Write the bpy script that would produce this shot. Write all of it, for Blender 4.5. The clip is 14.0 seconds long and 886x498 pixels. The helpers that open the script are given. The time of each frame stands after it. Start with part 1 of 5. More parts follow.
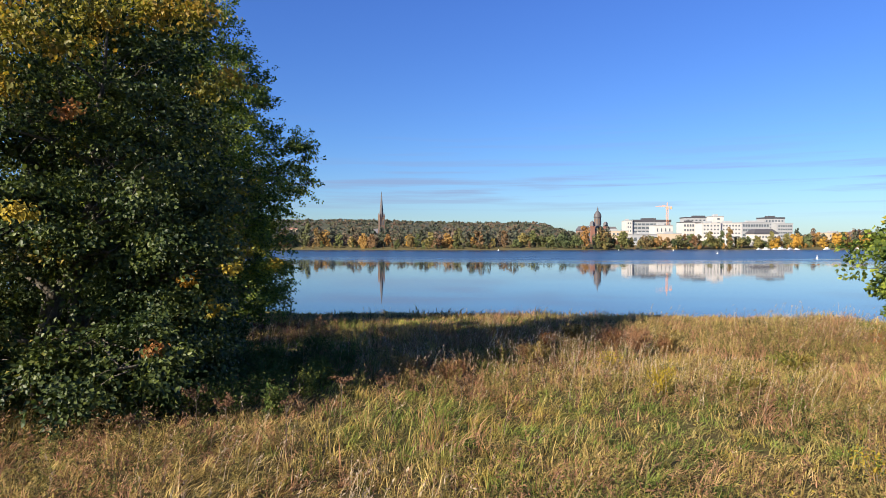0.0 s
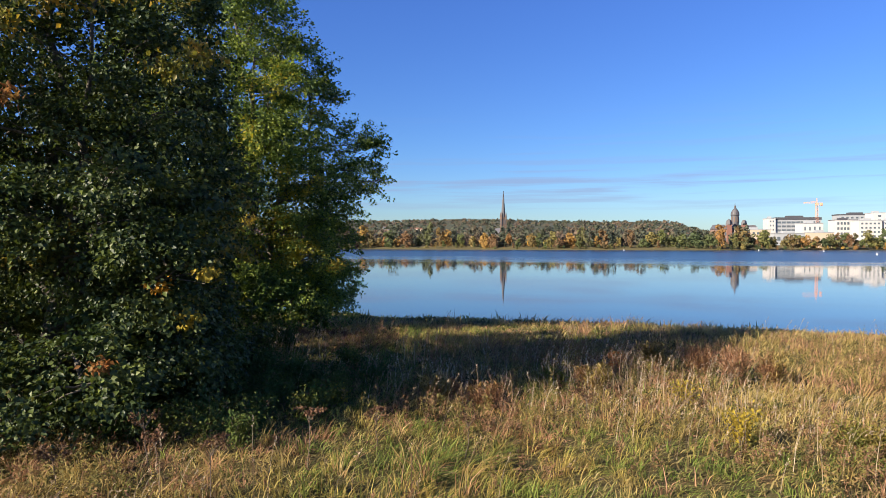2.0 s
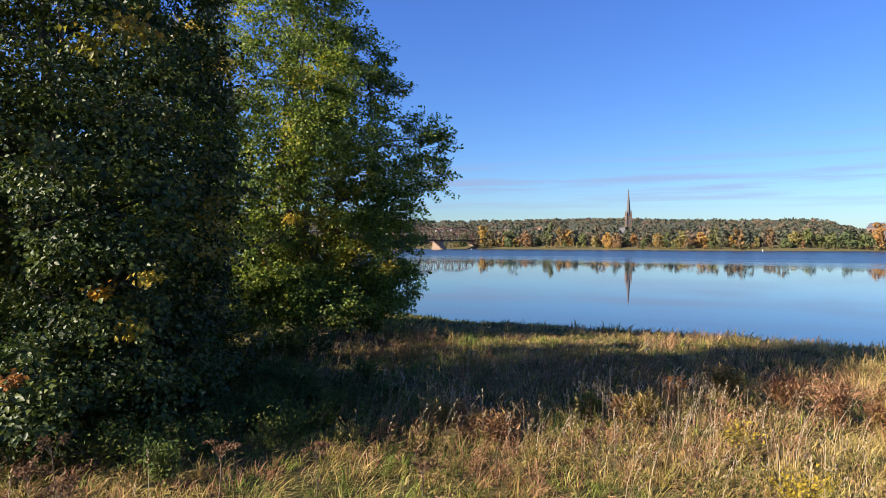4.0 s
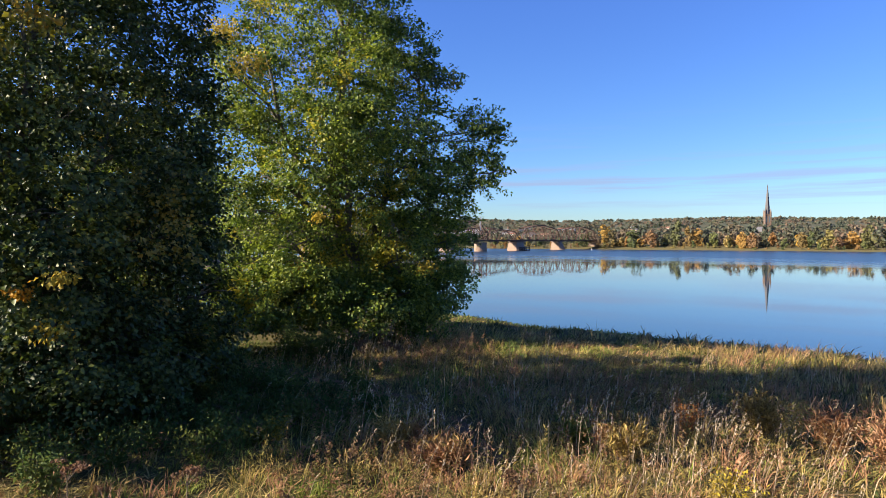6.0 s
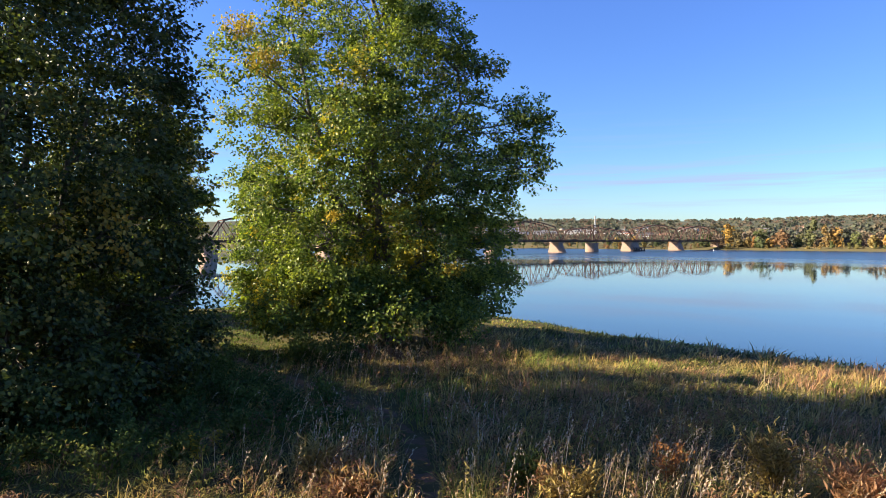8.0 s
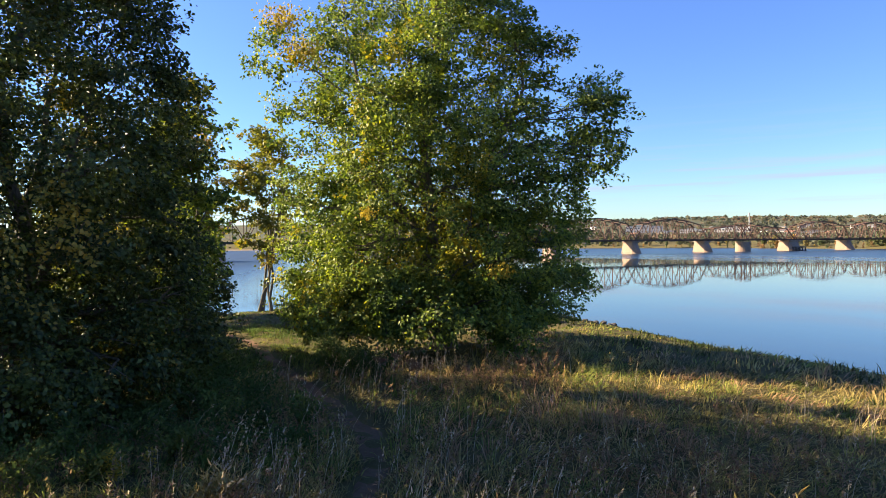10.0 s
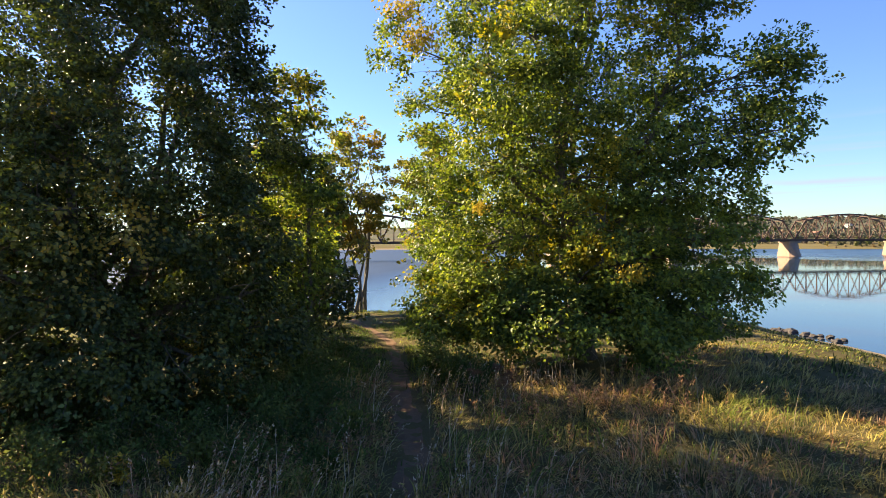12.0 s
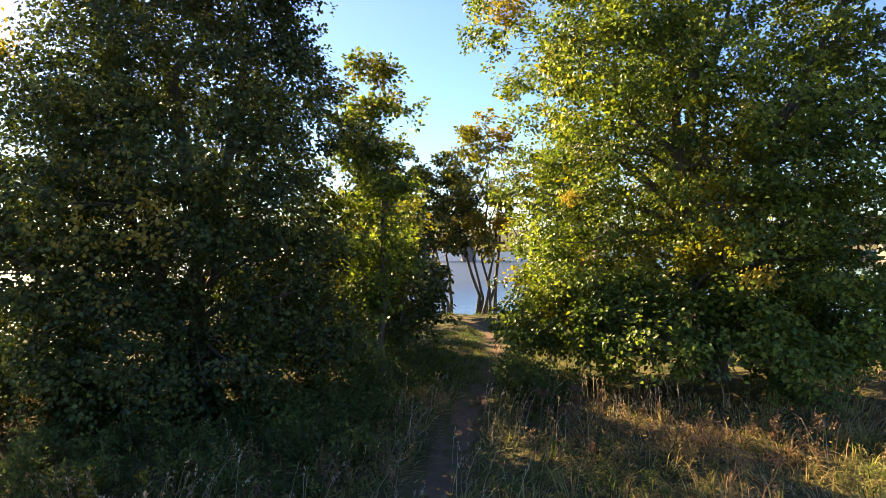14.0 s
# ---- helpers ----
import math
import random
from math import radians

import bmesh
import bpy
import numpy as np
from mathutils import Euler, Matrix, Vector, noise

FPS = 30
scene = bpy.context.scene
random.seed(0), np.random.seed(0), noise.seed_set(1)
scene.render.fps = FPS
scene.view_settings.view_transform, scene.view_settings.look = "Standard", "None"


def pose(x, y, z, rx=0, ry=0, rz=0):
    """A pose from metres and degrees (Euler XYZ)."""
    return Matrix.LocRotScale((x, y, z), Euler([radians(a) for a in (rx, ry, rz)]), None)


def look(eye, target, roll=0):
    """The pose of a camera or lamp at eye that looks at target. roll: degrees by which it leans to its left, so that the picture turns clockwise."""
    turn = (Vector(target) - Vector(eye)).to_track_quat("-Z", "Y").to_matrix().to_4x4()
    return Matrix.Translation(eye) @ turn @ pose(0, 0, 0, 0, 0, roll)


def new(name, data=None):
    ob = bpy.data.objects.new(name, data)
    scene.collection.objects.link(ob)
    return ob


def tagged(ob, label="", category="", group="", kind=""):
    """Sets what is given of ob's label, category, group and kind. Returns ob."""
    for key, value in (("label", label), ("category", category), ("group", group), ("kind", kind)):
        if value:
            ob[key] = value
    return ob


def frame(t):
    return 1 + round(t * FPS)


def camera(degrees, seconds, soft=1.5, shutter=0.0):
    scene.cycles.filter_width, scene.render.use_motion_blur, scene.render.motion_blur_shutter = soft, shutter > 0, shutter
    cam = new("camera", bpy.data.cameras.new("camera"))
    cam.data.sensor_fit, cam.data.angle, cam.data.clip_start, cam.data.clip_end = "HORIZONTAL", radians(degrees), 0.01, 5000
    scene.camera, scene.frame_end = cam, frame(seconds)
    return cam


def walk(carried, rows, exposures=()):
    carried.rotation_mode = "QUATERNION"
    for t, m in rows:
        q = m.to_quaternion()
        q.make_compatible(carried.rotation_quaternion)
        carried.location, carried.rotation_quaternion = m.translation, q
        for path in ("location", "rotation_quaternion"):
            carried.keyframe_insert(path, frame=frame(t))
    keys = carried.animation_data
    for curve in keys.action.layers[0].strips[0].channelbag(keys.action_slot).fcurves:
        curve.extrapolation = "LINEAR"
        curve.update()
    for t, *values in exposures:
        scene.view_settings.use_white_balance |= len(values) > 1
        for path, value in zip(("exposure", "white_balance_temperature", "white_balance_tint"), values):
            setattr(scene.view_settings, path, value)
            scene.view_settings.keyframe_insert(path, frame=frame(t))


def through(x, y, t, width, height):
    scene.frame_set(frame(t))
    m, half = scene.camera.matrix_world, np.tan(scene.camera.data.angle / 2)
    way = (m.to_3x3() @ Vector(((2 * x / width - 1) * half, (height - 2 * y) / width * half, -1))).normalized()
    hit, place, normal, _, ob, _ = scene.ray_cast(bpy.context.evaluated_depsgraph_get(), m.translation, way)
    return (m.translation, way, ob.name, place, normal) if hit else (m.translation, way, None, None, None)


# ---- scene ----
cam = camera(69.4, 14.0, soft=0.85)
# seconds, exposure in stops, white balance
EXPOSURES = [(0.0, 1.12, 6500, 10), (3.0, 1.3, 6550, 10), (6.5, 1.63, 6850, 10), (10.0, 2.03, 7900, 9), (12.5, 2.2, 9000, 11), (14.0, 2.34, 9400, 11)]
# seconds, place of the eye, yaw, pitch, roll
ROWS = [
    (0.0, -0.031, 0.093, 2.902, -0.00, -0.71, 0.05),
    (0.5, 0.522, 0.772, 2.913, 2.75, -0.73, 0.05),
    (1.0, 1.056, 1.473, 2.921, 5.51, -0.74, 0.05),
    (1.5, 1.566, 2.162, 2.929, 8.34, -0.75, 0.05),
    (2.0, 2.015, 2.871, 2.935, 11.07, -0.76, 0.05),
    (2.5, 2.418, 3.604, 2.940, 13.71, -0.77, 0.05),
    (3.0, 2.821, 4.344, 2.943, 16.44, -0.78, 0.05),
    (5.5, 5.430, 7.710, 2.938, 30.31, -0.79, 0.05),
    (6.0, 5.846, 8.434, 2.933, 32.94, -0.79, 0.05),
    (6.5, 6.246, 9.168, 2.927, 35.45, -0.78, 0.05),
    (7.0, 6.623, 9.952, 2.919, 37.95, -0.78, 0.05),
    (7.5, 6.936, 10.748, 2.910, 40.46, -0.77, 0.05),
    (10.0, 7.672, 15.093, 2.842, 55.41, -0.71, -0.35),
    (10.5, 7.653, 15.958, 2.824, 59.33, -0.69, -0.35),
    (11.0, 7.570, 16.832, 2.805, 64.47, -0.67, -0.35),
    (11.5, 7.394, 17.675, 2.785, 69.84, -0.65, -0.35),
    (12.0, 7.147, 18.477, 2.763, 74.60, -0.63, -0.35),
    (12.5, 6.831, 19.260, 2.740, 79.05, -0.60, -0.35),
    (13.0, 6.486, 20.051, 2.715, 83.40, -0.58, -0.35),
    (13.5, 6.053, 20.696, 2.689, 87.19, -0.55, -0.35),
    (14.0, 5.480, 21.093, 2.661, 89.91, -0.52, -0.35),
]
walk(cam, [(t, pose(x, y, z, 90 + pitch, 0, yaw) @ pose(0, 0, 0, 0, 0, roll)) for t, x, y, z, yaw, pitch, roll in ROWS], EXPOSURES)

# ---------------------------------------------------------------- light
SUN_BEARING, SUN_HEIGHT = 131.5, 26.5  # degrees left of +y, degrees above the horizon


def make_light():
    world = bpy.data.worlds.new("sky")
    scene.world = world
    world.use_nodes = True
    nt = world.node_tree
    nt.nodes.clear()
    out = nt.nodes.new("ShaderNodeOutputWorld")
    bg = nt.nodes.new("ShaderNodeBackground")
    sky = nt.nodes.new("ShaderNodeTexSky")
    sky.sky_type = "NISHITA"
    sky.sun_disc = False
    sky.sun_elevation = radians(SUN_HEIGHT)
    sky.sun_rotation = radians(-SUN_BEARING)
    sky.altitude = 0
    sky.air_density = 1.0
    sky.dust_density = 0.2
    sky.ozone_density = 3.0
    bg.inputs["Strength"].default_value = 0.0525
    # thin streaks of high cloud low over the far shore
    tc = nt.nodes.new("ShaderNodeTexCoord")
    sep = nt.nodes.new("ShaderNodeSeparateXYZ")
    nt.links.new(tc.outputs["Generated"], sep.inputs[0])
    mp = nt.nodes.new("ShaderNodeMapping")
    mp.inputs["Scale"].default_value = (1.6, 1.6, 40.0)
    nt.links.new(tc.outputs["Generated"], mp.inputs[0])
    nz = nt.nodes.new("ShaderNodeTexNoise")
    nz.inputs["Scale"].default_value = 2.3
    nz.inputs["Detail"].default_value = 5.0
    nz.inputs["Roughness"].default_value = 0.55
    nt.links.new(mp.outputs[0], nz.inputs["Vector"])
    r1 = nt.nodes.new("ShaderNodeMapRange")
    r1.inputs[1].default_value, r1.inputs[2].default_value = 0.50, 0.66
    nt.links.new(nz.outputs[0], r1.inputs[0])
    r2 = nt.nodes.new("ShaderNodeValToRGB")
    e = r2.color_ramp.elements
    e[0].position, e[0].color = 0.03, (0, 0, 0, 1)
    e[1].position, e[1].color = 0.2, (0, 0, 0, 1)
    m = r2.color_ramp.elements.new(0.08)
    m.color = (1, 1, 1, 1)
    m = r2.color_ramp.elements.new(0.125)
    m.color = (0.3, 0.3, 0.3, 1)
    nt.links.new(sep.outputs["Z"], r2.inputs[0])
    mul = nt.nodes.new("ShaderNodeMath")
    mul.operation = "MULTIPLY"
    nt.links.new(r1.outputs[0], mul.inputs[0])
    nt.links.new(r2.outputs[0], mul.inputs[1])
    mul2 = nt.nodes.new("ShaderNodeMath")
    mul2.operation = "MULTIPLY"
    mul2.inputs[1].default_value = 0.6
    nt.links.new(mul.outputs[0], mul2.inputs[0])
    mix = nt.nodes.new("ShaderNodeMix")
    mix.data_type = "RGBA"
    mix.inputs[7].default_value = (2.8, 3.15, 4.9, 1)
    nt.links.new(mul2.outputs[0], mix.inputs[0])
    deep = nt.nodes.new("ShaderNodeHueSaturation")
    deep.inputs["Saturation"].default_value = 1.2
    nt.links.new(sky.outputs[0], deep.inputs["Color"])
    clear = nt.nodes.new("ShaderNodeMix")
    clear.data_type, clear.blend_type = "RGBA", "MULTIPLY"
    clear.inputs[0].default_value = 1.0
    # clear autumn air: a deeper blue down to the horizon
    low = nt.nodes.new("ShaderNodeValToRGB")
    e = low.color_ramp.elements
    e[0].position, e[0].color = 0.0, (0.63, 0.82, 1.14, 1)
    e[1].position, e[1].color = 0.34, (0.92, 0.97, 1.5, 1)
    low.color_ramp.elements.new(0.15).color = (0.73, 0.90, 1.30, 1)
    nt.links.new(sep.outputs["Z"], low.inputs[0])
    nt.links.new(low.outputs[0], clear.inputs[7])
    nt.links.new(deep.outputs[0], clear.inputs[6])
    nt.links.new(clear.outputs[2], mix.inputs[6])
    nt.links.new(mix.outputs[2], bg.inputs["Color"])
    nt.links.new(bg.outputs[0], out.inputs[0])
    lamp = bpy.data.lights.new("sun", "SUN")
    lamp.energy, lamp.angle, lamp.color = 5.0, radians(0.53), (1.0, 0.88, 0.70)
    a, h = radians(SUN_BEARING), radians(SUN_HEIGHT)
    way = Vector((-math.sin(a) * math.cos(h), math.cos(a) * math.cos(h), math.sin(h)))
    new("sun", lamp).matrix_world = look(way * 200, (0, 0, 0))


make_light()

# ---------------------------------------------------------------- materials


class Nodes:
    """A short way to write node trees."""

    def __init__(self, name):
        self.mat = bpy.data.materials.new(name)
        self.mat.use_nodes = True
        self.nt = self.mat.node_tree
        self.nt.nodes.clear()
        self.out = self.nt.nodes.new("ShaderNodeOutputMaterial")

    def add(self, kind, **values):
        n = self.nt.nodes.new("ShaderNode" + kind)
        for k, v in values.items():
            self.put(n, k.replace("_", " "), v)
        return n

    def put(self, n, socket, v):
        s = n.inputs[int(socket[1:])] if socket[0] == "i" and socket[1:].isdigit() else n.inputs[socket]
        if isinstance(v, bpy.types.NodeSocket):
            self.nt.links.new(v, s)
        elif isinstance(v, tuple) and len(v) == 3 and s.type == "RGBA":
            s.default_value = (*v, 1)
        else:
            s.default_value = v

    def place(self, scale=(1, 1, 1)):
        g = self.nt.nodes.new("ShaderNodeNewGeometry")
        m = self.add("Mapping", Vector=g.outputs["Position"])
        m.inputs["Scale"].default_value = scale
        return m.outputs[0]

    def local(self, scale=(1, 1, 1)):
        g = self.nt.nodes.new("ShaderNodeTexCoord")
        m = self.add("Mapping", Vector=g.outputs["Object"])
        m.inputs["Scale"].default_value = scale
        return m.outputs[0]

    def noise(self, vector, scale, detail=4.0, rough=0.55):
        return self.add("TexNoise", Vector=vector, Scale=scale, Detail=detail, Roughness=rough).outputs[0]

    def ramp(self, fac, *stops):
        r = self.add("ValToRGB", Fac=fac)
        el = r.color_ramp.elements
        while len(el) < len(stops):
            el.new(0.5)
        for e, (p, c) in zip(el, stops):
            e.position, e.color = p, (*c, 1)
        return r.outputs[0]

    def mix(self, fac, a, b, blend="MIX"):
        m = self.nt.nodes.new("ShaderNodeMix")
        m.data_type, m.blend_type = "RGBA", blend
        self.put(m, "i0", fac)
        self.put(m, "i6", a)
        self.put(m, "i7", b)
        return m.outputs[2]

    def math(self, op, a, b=0.0):
        m = self.nt.nodes.new("ShaderNodeMath")
        m.operation = op
        self.put(m, "i0", a)
        self.put(m, "i1", b)
        return m.outputs[0]

    def span(self, v, lo, hi, a=0.0, b=1.0):
        m = self.nt.nodes.new("ShaderNodeMapRange")
        for i, x in enumerate((v, lo, hi, a, b)):
            self.put(m, "i%d" % i, x)
        return m.outputs[0]

    def bump(self, height, strength, distance):
        return self.add("Bump", Height=height, Strength=strength, Distance=distance).outputs[0]

    def done(self, shader):
        self.nt.links.new(shader, self.out.inputs[0])
        return self.mat


def leaf_material(name, low, high, accent, share, through=0.4, patch=0.35, low_z=None):
    """Leaves: colour per leaf, patches of turned leaves, light shining through."""
    n = Nodes(name)
    g = n.nt.nodes.new("ShaderNodeNewGeometry")
    rnd = g.outputs["Random Per Island"]
    base = n.ramp(rnd, (0.0, low), (0.55, tuple((a + b) / 2 for a, b in zip(low, high))), (1.0, high))
    ripe = n.noise(n.place(), 0.75, 2.0, 0.5)
    base = n.mix(n.span(ripe, 0.40, 0.56, 0.75, 0.0), base, n.ramp(rnd, (0.0, tuple(c * 0.7 for c in low)), (1.0, tuple(c * 1.5 for c in low))))
    blot = n.noise(n.place(), patch, 3.0, 0.6)
    turned = n.span(n.math("ADD", blot, n.math("MULTIPLY", rnd, 0.10)), 0.76 - share, 0.82 - share)
    col = n.mix(turned, base, n.ramp(rnd, (0.0, accent), (1.0, tuple(c * 0.6 for c in accent))))
    d = n.add("BsdfPrincipled", Base_Color=col, Roughness=0.48)
    d.inputs["Specular IOR Level"].default_value = 0.3
    t = n.add("BsdfTranslucent", Color=n.mix(1.0, col, (1.0, 1.0, 0.55), "MULTIPLY"))
    m = n.add("MixShader", Fac=through)
    n.nt.links.new(d.outputs[0], m.inputs[1])
    n.nt.links.new(t.outputs[0], m.inputs[2])
    return n.done(m.outputs[0])


def bark_material(name, dark, light):
    n = Nodes(name)
    v = n.local((9, 9, 1.6))
    f = n.noise(v, 2.5, 6.0, 0.65)
    col = n.ramp(f, (0.3, dark), (0.7, light))
    moss = n.noise(n.local(), 1.1, 3.0)
    col = n.mix(n.span(moss, 0.55, 0.75, 0.0, 0.5), col, (0.10, 0.11, 0.06))
    return n.done(n.add("BsdfPrincipled", Base_Color=col, Roughness=0.9, Normal=n.bump(f, 0.7, 0.02)).outputs[0])


def ground_material():
    n = Nodes("earth")
    p = n.place()
    sep = n.add("SeparateXYZ", Vector=p)
    big, mid, fine = n.noise(p, 0.14, 4.0), n.noise(p, 1.3, 5.0), n.noise(p, 17.0, 5.0, 0.7)
    col = n.ramp(big, (0.3, (0.085, 0.075, 0.03)), (0.5, (0.105, 0.085, 0.035)), (0.7, (0.07, 0.09, 0.025)))
    col = n.mix(n.span(mid, 0.4, 0.7, 0.0, 0.7), col, (0.06, 0.05, 0.025))
    col = n.mix(n.span(fine, 0.35, 0.75, 0.0, 0.6), col, (0.14, 0.115, 0.055))
    z = n.math("ADD", sep.outputs[2], n.math("MULTIPLY", n.math("SUBTRACT", mid, 0.5), 0.8))
    mud = n.mix(fine, (0.15, 0.115, 0.075), (0.26, 0.21, 0.145))
    col = n.mix(n.span(z, -3.4, -2.8, 1.0, 0.0), col, mud)
    col = n.mix(n.span(sep.outputs[1], 250.0, 300.0), col, n.mix(mid, (0.10, 0.085, 0.045), (0.15, 0.13, 0.06)))
    # far hills: greyed like the woods on them, distance haze put into the colour
    far = n.ramp(n.noise(p, 0.02, 6.0, 0.7), (0.35, (0.055, 0.07, 0.05)), (0.52, (0.085, 0.09, 0.06)), (0.66, (0.13, 0.095, 0.07)))
    col = n.mix(n.span(sep.outputs[2], 3.0, 12.0), col, far)
    d = n.add("BsdfPrincipled", Base_Color=col, Roughness=0.95, Normal=n.bump(fine, 0.8, 0.03))
    d.inputs["Specular IOR Level"].default_value = 0.05
    return n.done(d.outputs[0])


def water_material():
    """Calm river: a near mirror, ruffled by a light wind far out."""
    n = Nodes("river_water")
    p = n.place()
    sep = n.add("SeparateXYZ", Vector=p)
    streak = n.noise(n.place((0.004, 0.02, 1)), 1.0, 4.0, 0.6)
    far = n.math("ADD", sep.outputs[1], n.math("MULTIPLY", n.math("SUBTRACT", streak, 0.5), 260.0))
    west = n.math("SUBTRACT", n.math("MULTIPLY", sep.outputs[0], -0.5), sep.outputs[1])
    wind = n.math("MAXIMUM", n.span(far, 195.0, 260.0), n.span(west, -10.0, 25.0))
    ripple = n.noise(n.place((0.5, 1.4, 1)), 1.0, 3.0, 0.5)
    swell = n.noise(n.place((0.06, 0.16, 1)), 1.0, 2.0, 0.5)
    h = n.math("ADD", n.math("MULTIPLY", ripple, 0.02), n.math("MULTIPLY", swell, 0.06))
    strength = n.span(wind, 0.0, 1.0, 0.10, 0.6)
    bump = n.nt.nodes.new("ShaderNodeBump")
    bump.inputs["Distance"].default_value = 1.0
    n.put(bump, "Height", h)
    n.put(bump, "Strength", strength)
    d = n.add("BsdfPrincipled", Base_Color=(0.012, 0.03, 0.055), Roughness=n.math("ADD", n.span(wind, 0.0, 1.0, 0.03, 0.30), n.span(west, -10.0, 25.0, 0.0, 0.2)), Normal=bump.outputs[0])
    d.inputs["IOR"].default_value = 1.333
    d.inputs["Specular IOR Level"].default_value = 0.6
    return n.done(d.outputs[0])


def plain(name, colour, rough=0.7, metal=0.0, grain=6.0, wear=0.25, bump=0.15):
    """Painted, stone or metal surfaces with two scales of variation."""
    n = Nodes(name)
    v = n.local()
    a, b = n.noise(v, grain, 5.0, 0.65), n.noise(v, grain * 0.13, 3.0)
    col = n.mix(n.span(b, 0.35, 0.7, 0.0, wear), colour, tuple(c * 0.55 for c in colour))
    col = n.mix(n.span(a, 0.4, 0.75, 0.0, wear), col, tuple(min(1, c * 1.3 + 0.01) for c in colour))
    d = n.add("BsdfPrincipled", Base_Color=col, Roughness=rough, Metallic=metal, Normal=n.bump(a, bump, 0.02))
    if rough > 0.92:
        d.inputs["Specular IOR Level"].default_value = 0.08
    return n.done(d.outputs[0])


def varied(name, stops, rough=0.85, through=0.0):
    """Colour per object and per clump, for repeats."""
    n = Nodes(name)
    oi = n.nt.nodes.new("ShaderNodeObjectInfo")
    g = n.nt.nodes.new("ShaderNodeNewGeometry")
    col = n.ramp(oi.outputs["Random"], *stops)
    col = n.mix(n.span(g.outputs["Random Per Island"], 0.0, 1.0, 0.0, 0.18), col, (0.05, 0.065, 0.025))
    d = n.add("BsdfPrincipled", Base_Color=col, Roughness=rough)
    if not through:
        return n.done(d.outputs[0])
    t = n.add("BsdfTranslucent", Color=col)
    m = n.add("MixShader", Fac=through)
    n.nt.links.new(d.outputs[0], m.inputs[1])
    n.nt.links.new(t.outputs[0], m.inputs[2])
    return n.done(m.outputs[0])


def blade_material(name, stops, patch, alt, lo, hi, through=0.35):
    """Grass: per blade colour from a ramp, shifted in patches to another ramp."""
    n = Nodes(name)
    g = n.nt.nodes.new("ShaderNodeNewGeometry")
    rnd = g.outputs["Random Per Island"]
    f = n.noise(n.place(), patch, 4.0, 0.6)
    own = n.nt.nodes.new("ShaderNodeAttribute")
    own.attribute_name = "plant"
    own = own.outputs["Fac"]
    f = n.math("ADD", f, n.math("MULTIPLY", n.math("SUBTRACT", own, 0.5), 0.26))
    rnd = n.math("ADD", n.math("MULTIPLY", rnd, 0.5), n.math("MULTIPLY", own, 0.5))
    col = n.mix(n.span(f, lo, hi), n.ramp(rnd, *stops), n.ramp(rnd, *alt))
    tuft = n.noise(n.place(), patch * 6.0, 2.0, 0.5)
    col = n.mix(n.span(tuft, 0.35, 0.6, 0.3, 0.0), col, (0.10, 0.08, 0.03))
    d = n.add("BsdfPrincipled", Base_Color=col, Roughness=0.6)
    d.inputs["Specular IOR Level"].default_value = 0.12
    t = n.add("BsdfTranslucent", Color=col)
    m = n.add("MixShader", Fac=through)
    n.nt.links.new(d.outputs[0], m.inputs[1])
    n.nt.links.new(t.outputs[0], m.inputs[2])
    return n.done(m.outputs[0])


THATCH = blade_material("old_thatch", ((0.0, (0.13, 0.095, 0.04)), (0.6, (0.32, 0.25, 0.10)), (1.0, (0.58, 0.48, 0.22))), 0.7, ((0.0, (0.15, 0.12, 0.04)), (1.0, (0.42, 0.36, 0.13))), 0.5, 0.6)
DRY_SEED = blade_material("dry_seed", ((0.0, (0.09, 0.05, 0.03)), (1.0, (0.20, 0.12, 0.07))), 2.0, ((0.0, (0.14, 0.07, 0.045)), (1.0, (0.22, 0.12, 0.07))), 0.5, 0.7)
OLIVE_LEAF = leaf_material("olive_gold_leaf", (0.16, 0.15, 0.025), (0.36, 0.31, 0.05), (0.48, 0.31, 0.05), 0.22, 0.45, 1.2)
EARTH, WATER = ground_material(), water_material()
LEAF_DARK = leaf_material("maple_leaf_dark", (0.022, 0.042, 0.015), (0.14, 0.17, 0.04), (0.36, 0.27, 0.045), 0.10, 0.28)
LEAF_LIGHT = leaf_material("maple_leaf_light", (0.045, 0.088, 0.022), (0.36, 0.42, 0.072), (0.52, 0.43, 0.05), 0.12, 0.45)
LEAF_OCHRE = leaf_material("ochre_leaf", (0.12, 0.13, 0.03), (0.32, 0.30, 0.06), (0.45, 0.30, 0.05), 0.14, 0.45)
BARK = bark_material("grey_bark", (0.035, 0.03, 0.024), (0.15, 0.13, 0.10))
STRAW = blade_material("straw_grass", ((0.0, (0.15, 0.105, 0.035)), (0.3, (0.38, 0.28, 0.095)), (0.7, (0.58, 0.44, 0.16)), (1.0, (0.76, 0.62, 0.32))), 0.6,
                       ((0.0, (0.17, 0.08, 0.045)), (0.5, (0.42, 0.22, 0.12)), (1.0, (0.62, 0.38, 0.23))), 0.50, 0.57)
GREEN = blade_material("green_grass", ((0.0, (0.055, 0.10, 0.02)), (0.45, (0.19, 0.25, 0.05)), (1.0, (0.48, 0.49, 0.13))), 0.8,
                       ((0.0, (0.24, 0.18, 0.045)), (1.0, (0.60, 0.46, 0.13))), 0.5, 0.6)
FORB = blade_material("weed_leaf", ((0.0, (0.08, 0.09, 0.03)), (0.4, (0.23, 0.20, 0.065)), (0.75, (0.40, 0.31, 0.10)), (1.0, (0.54, 0.40, 0.10))), 0.9,
                      ((0.0, (0.13, 0.07, 0.045)), (0.5, (0.29, 0.16, 0.095)), (1.0, (0.43, 0.26, 0.13))), 0.47, 0.56)
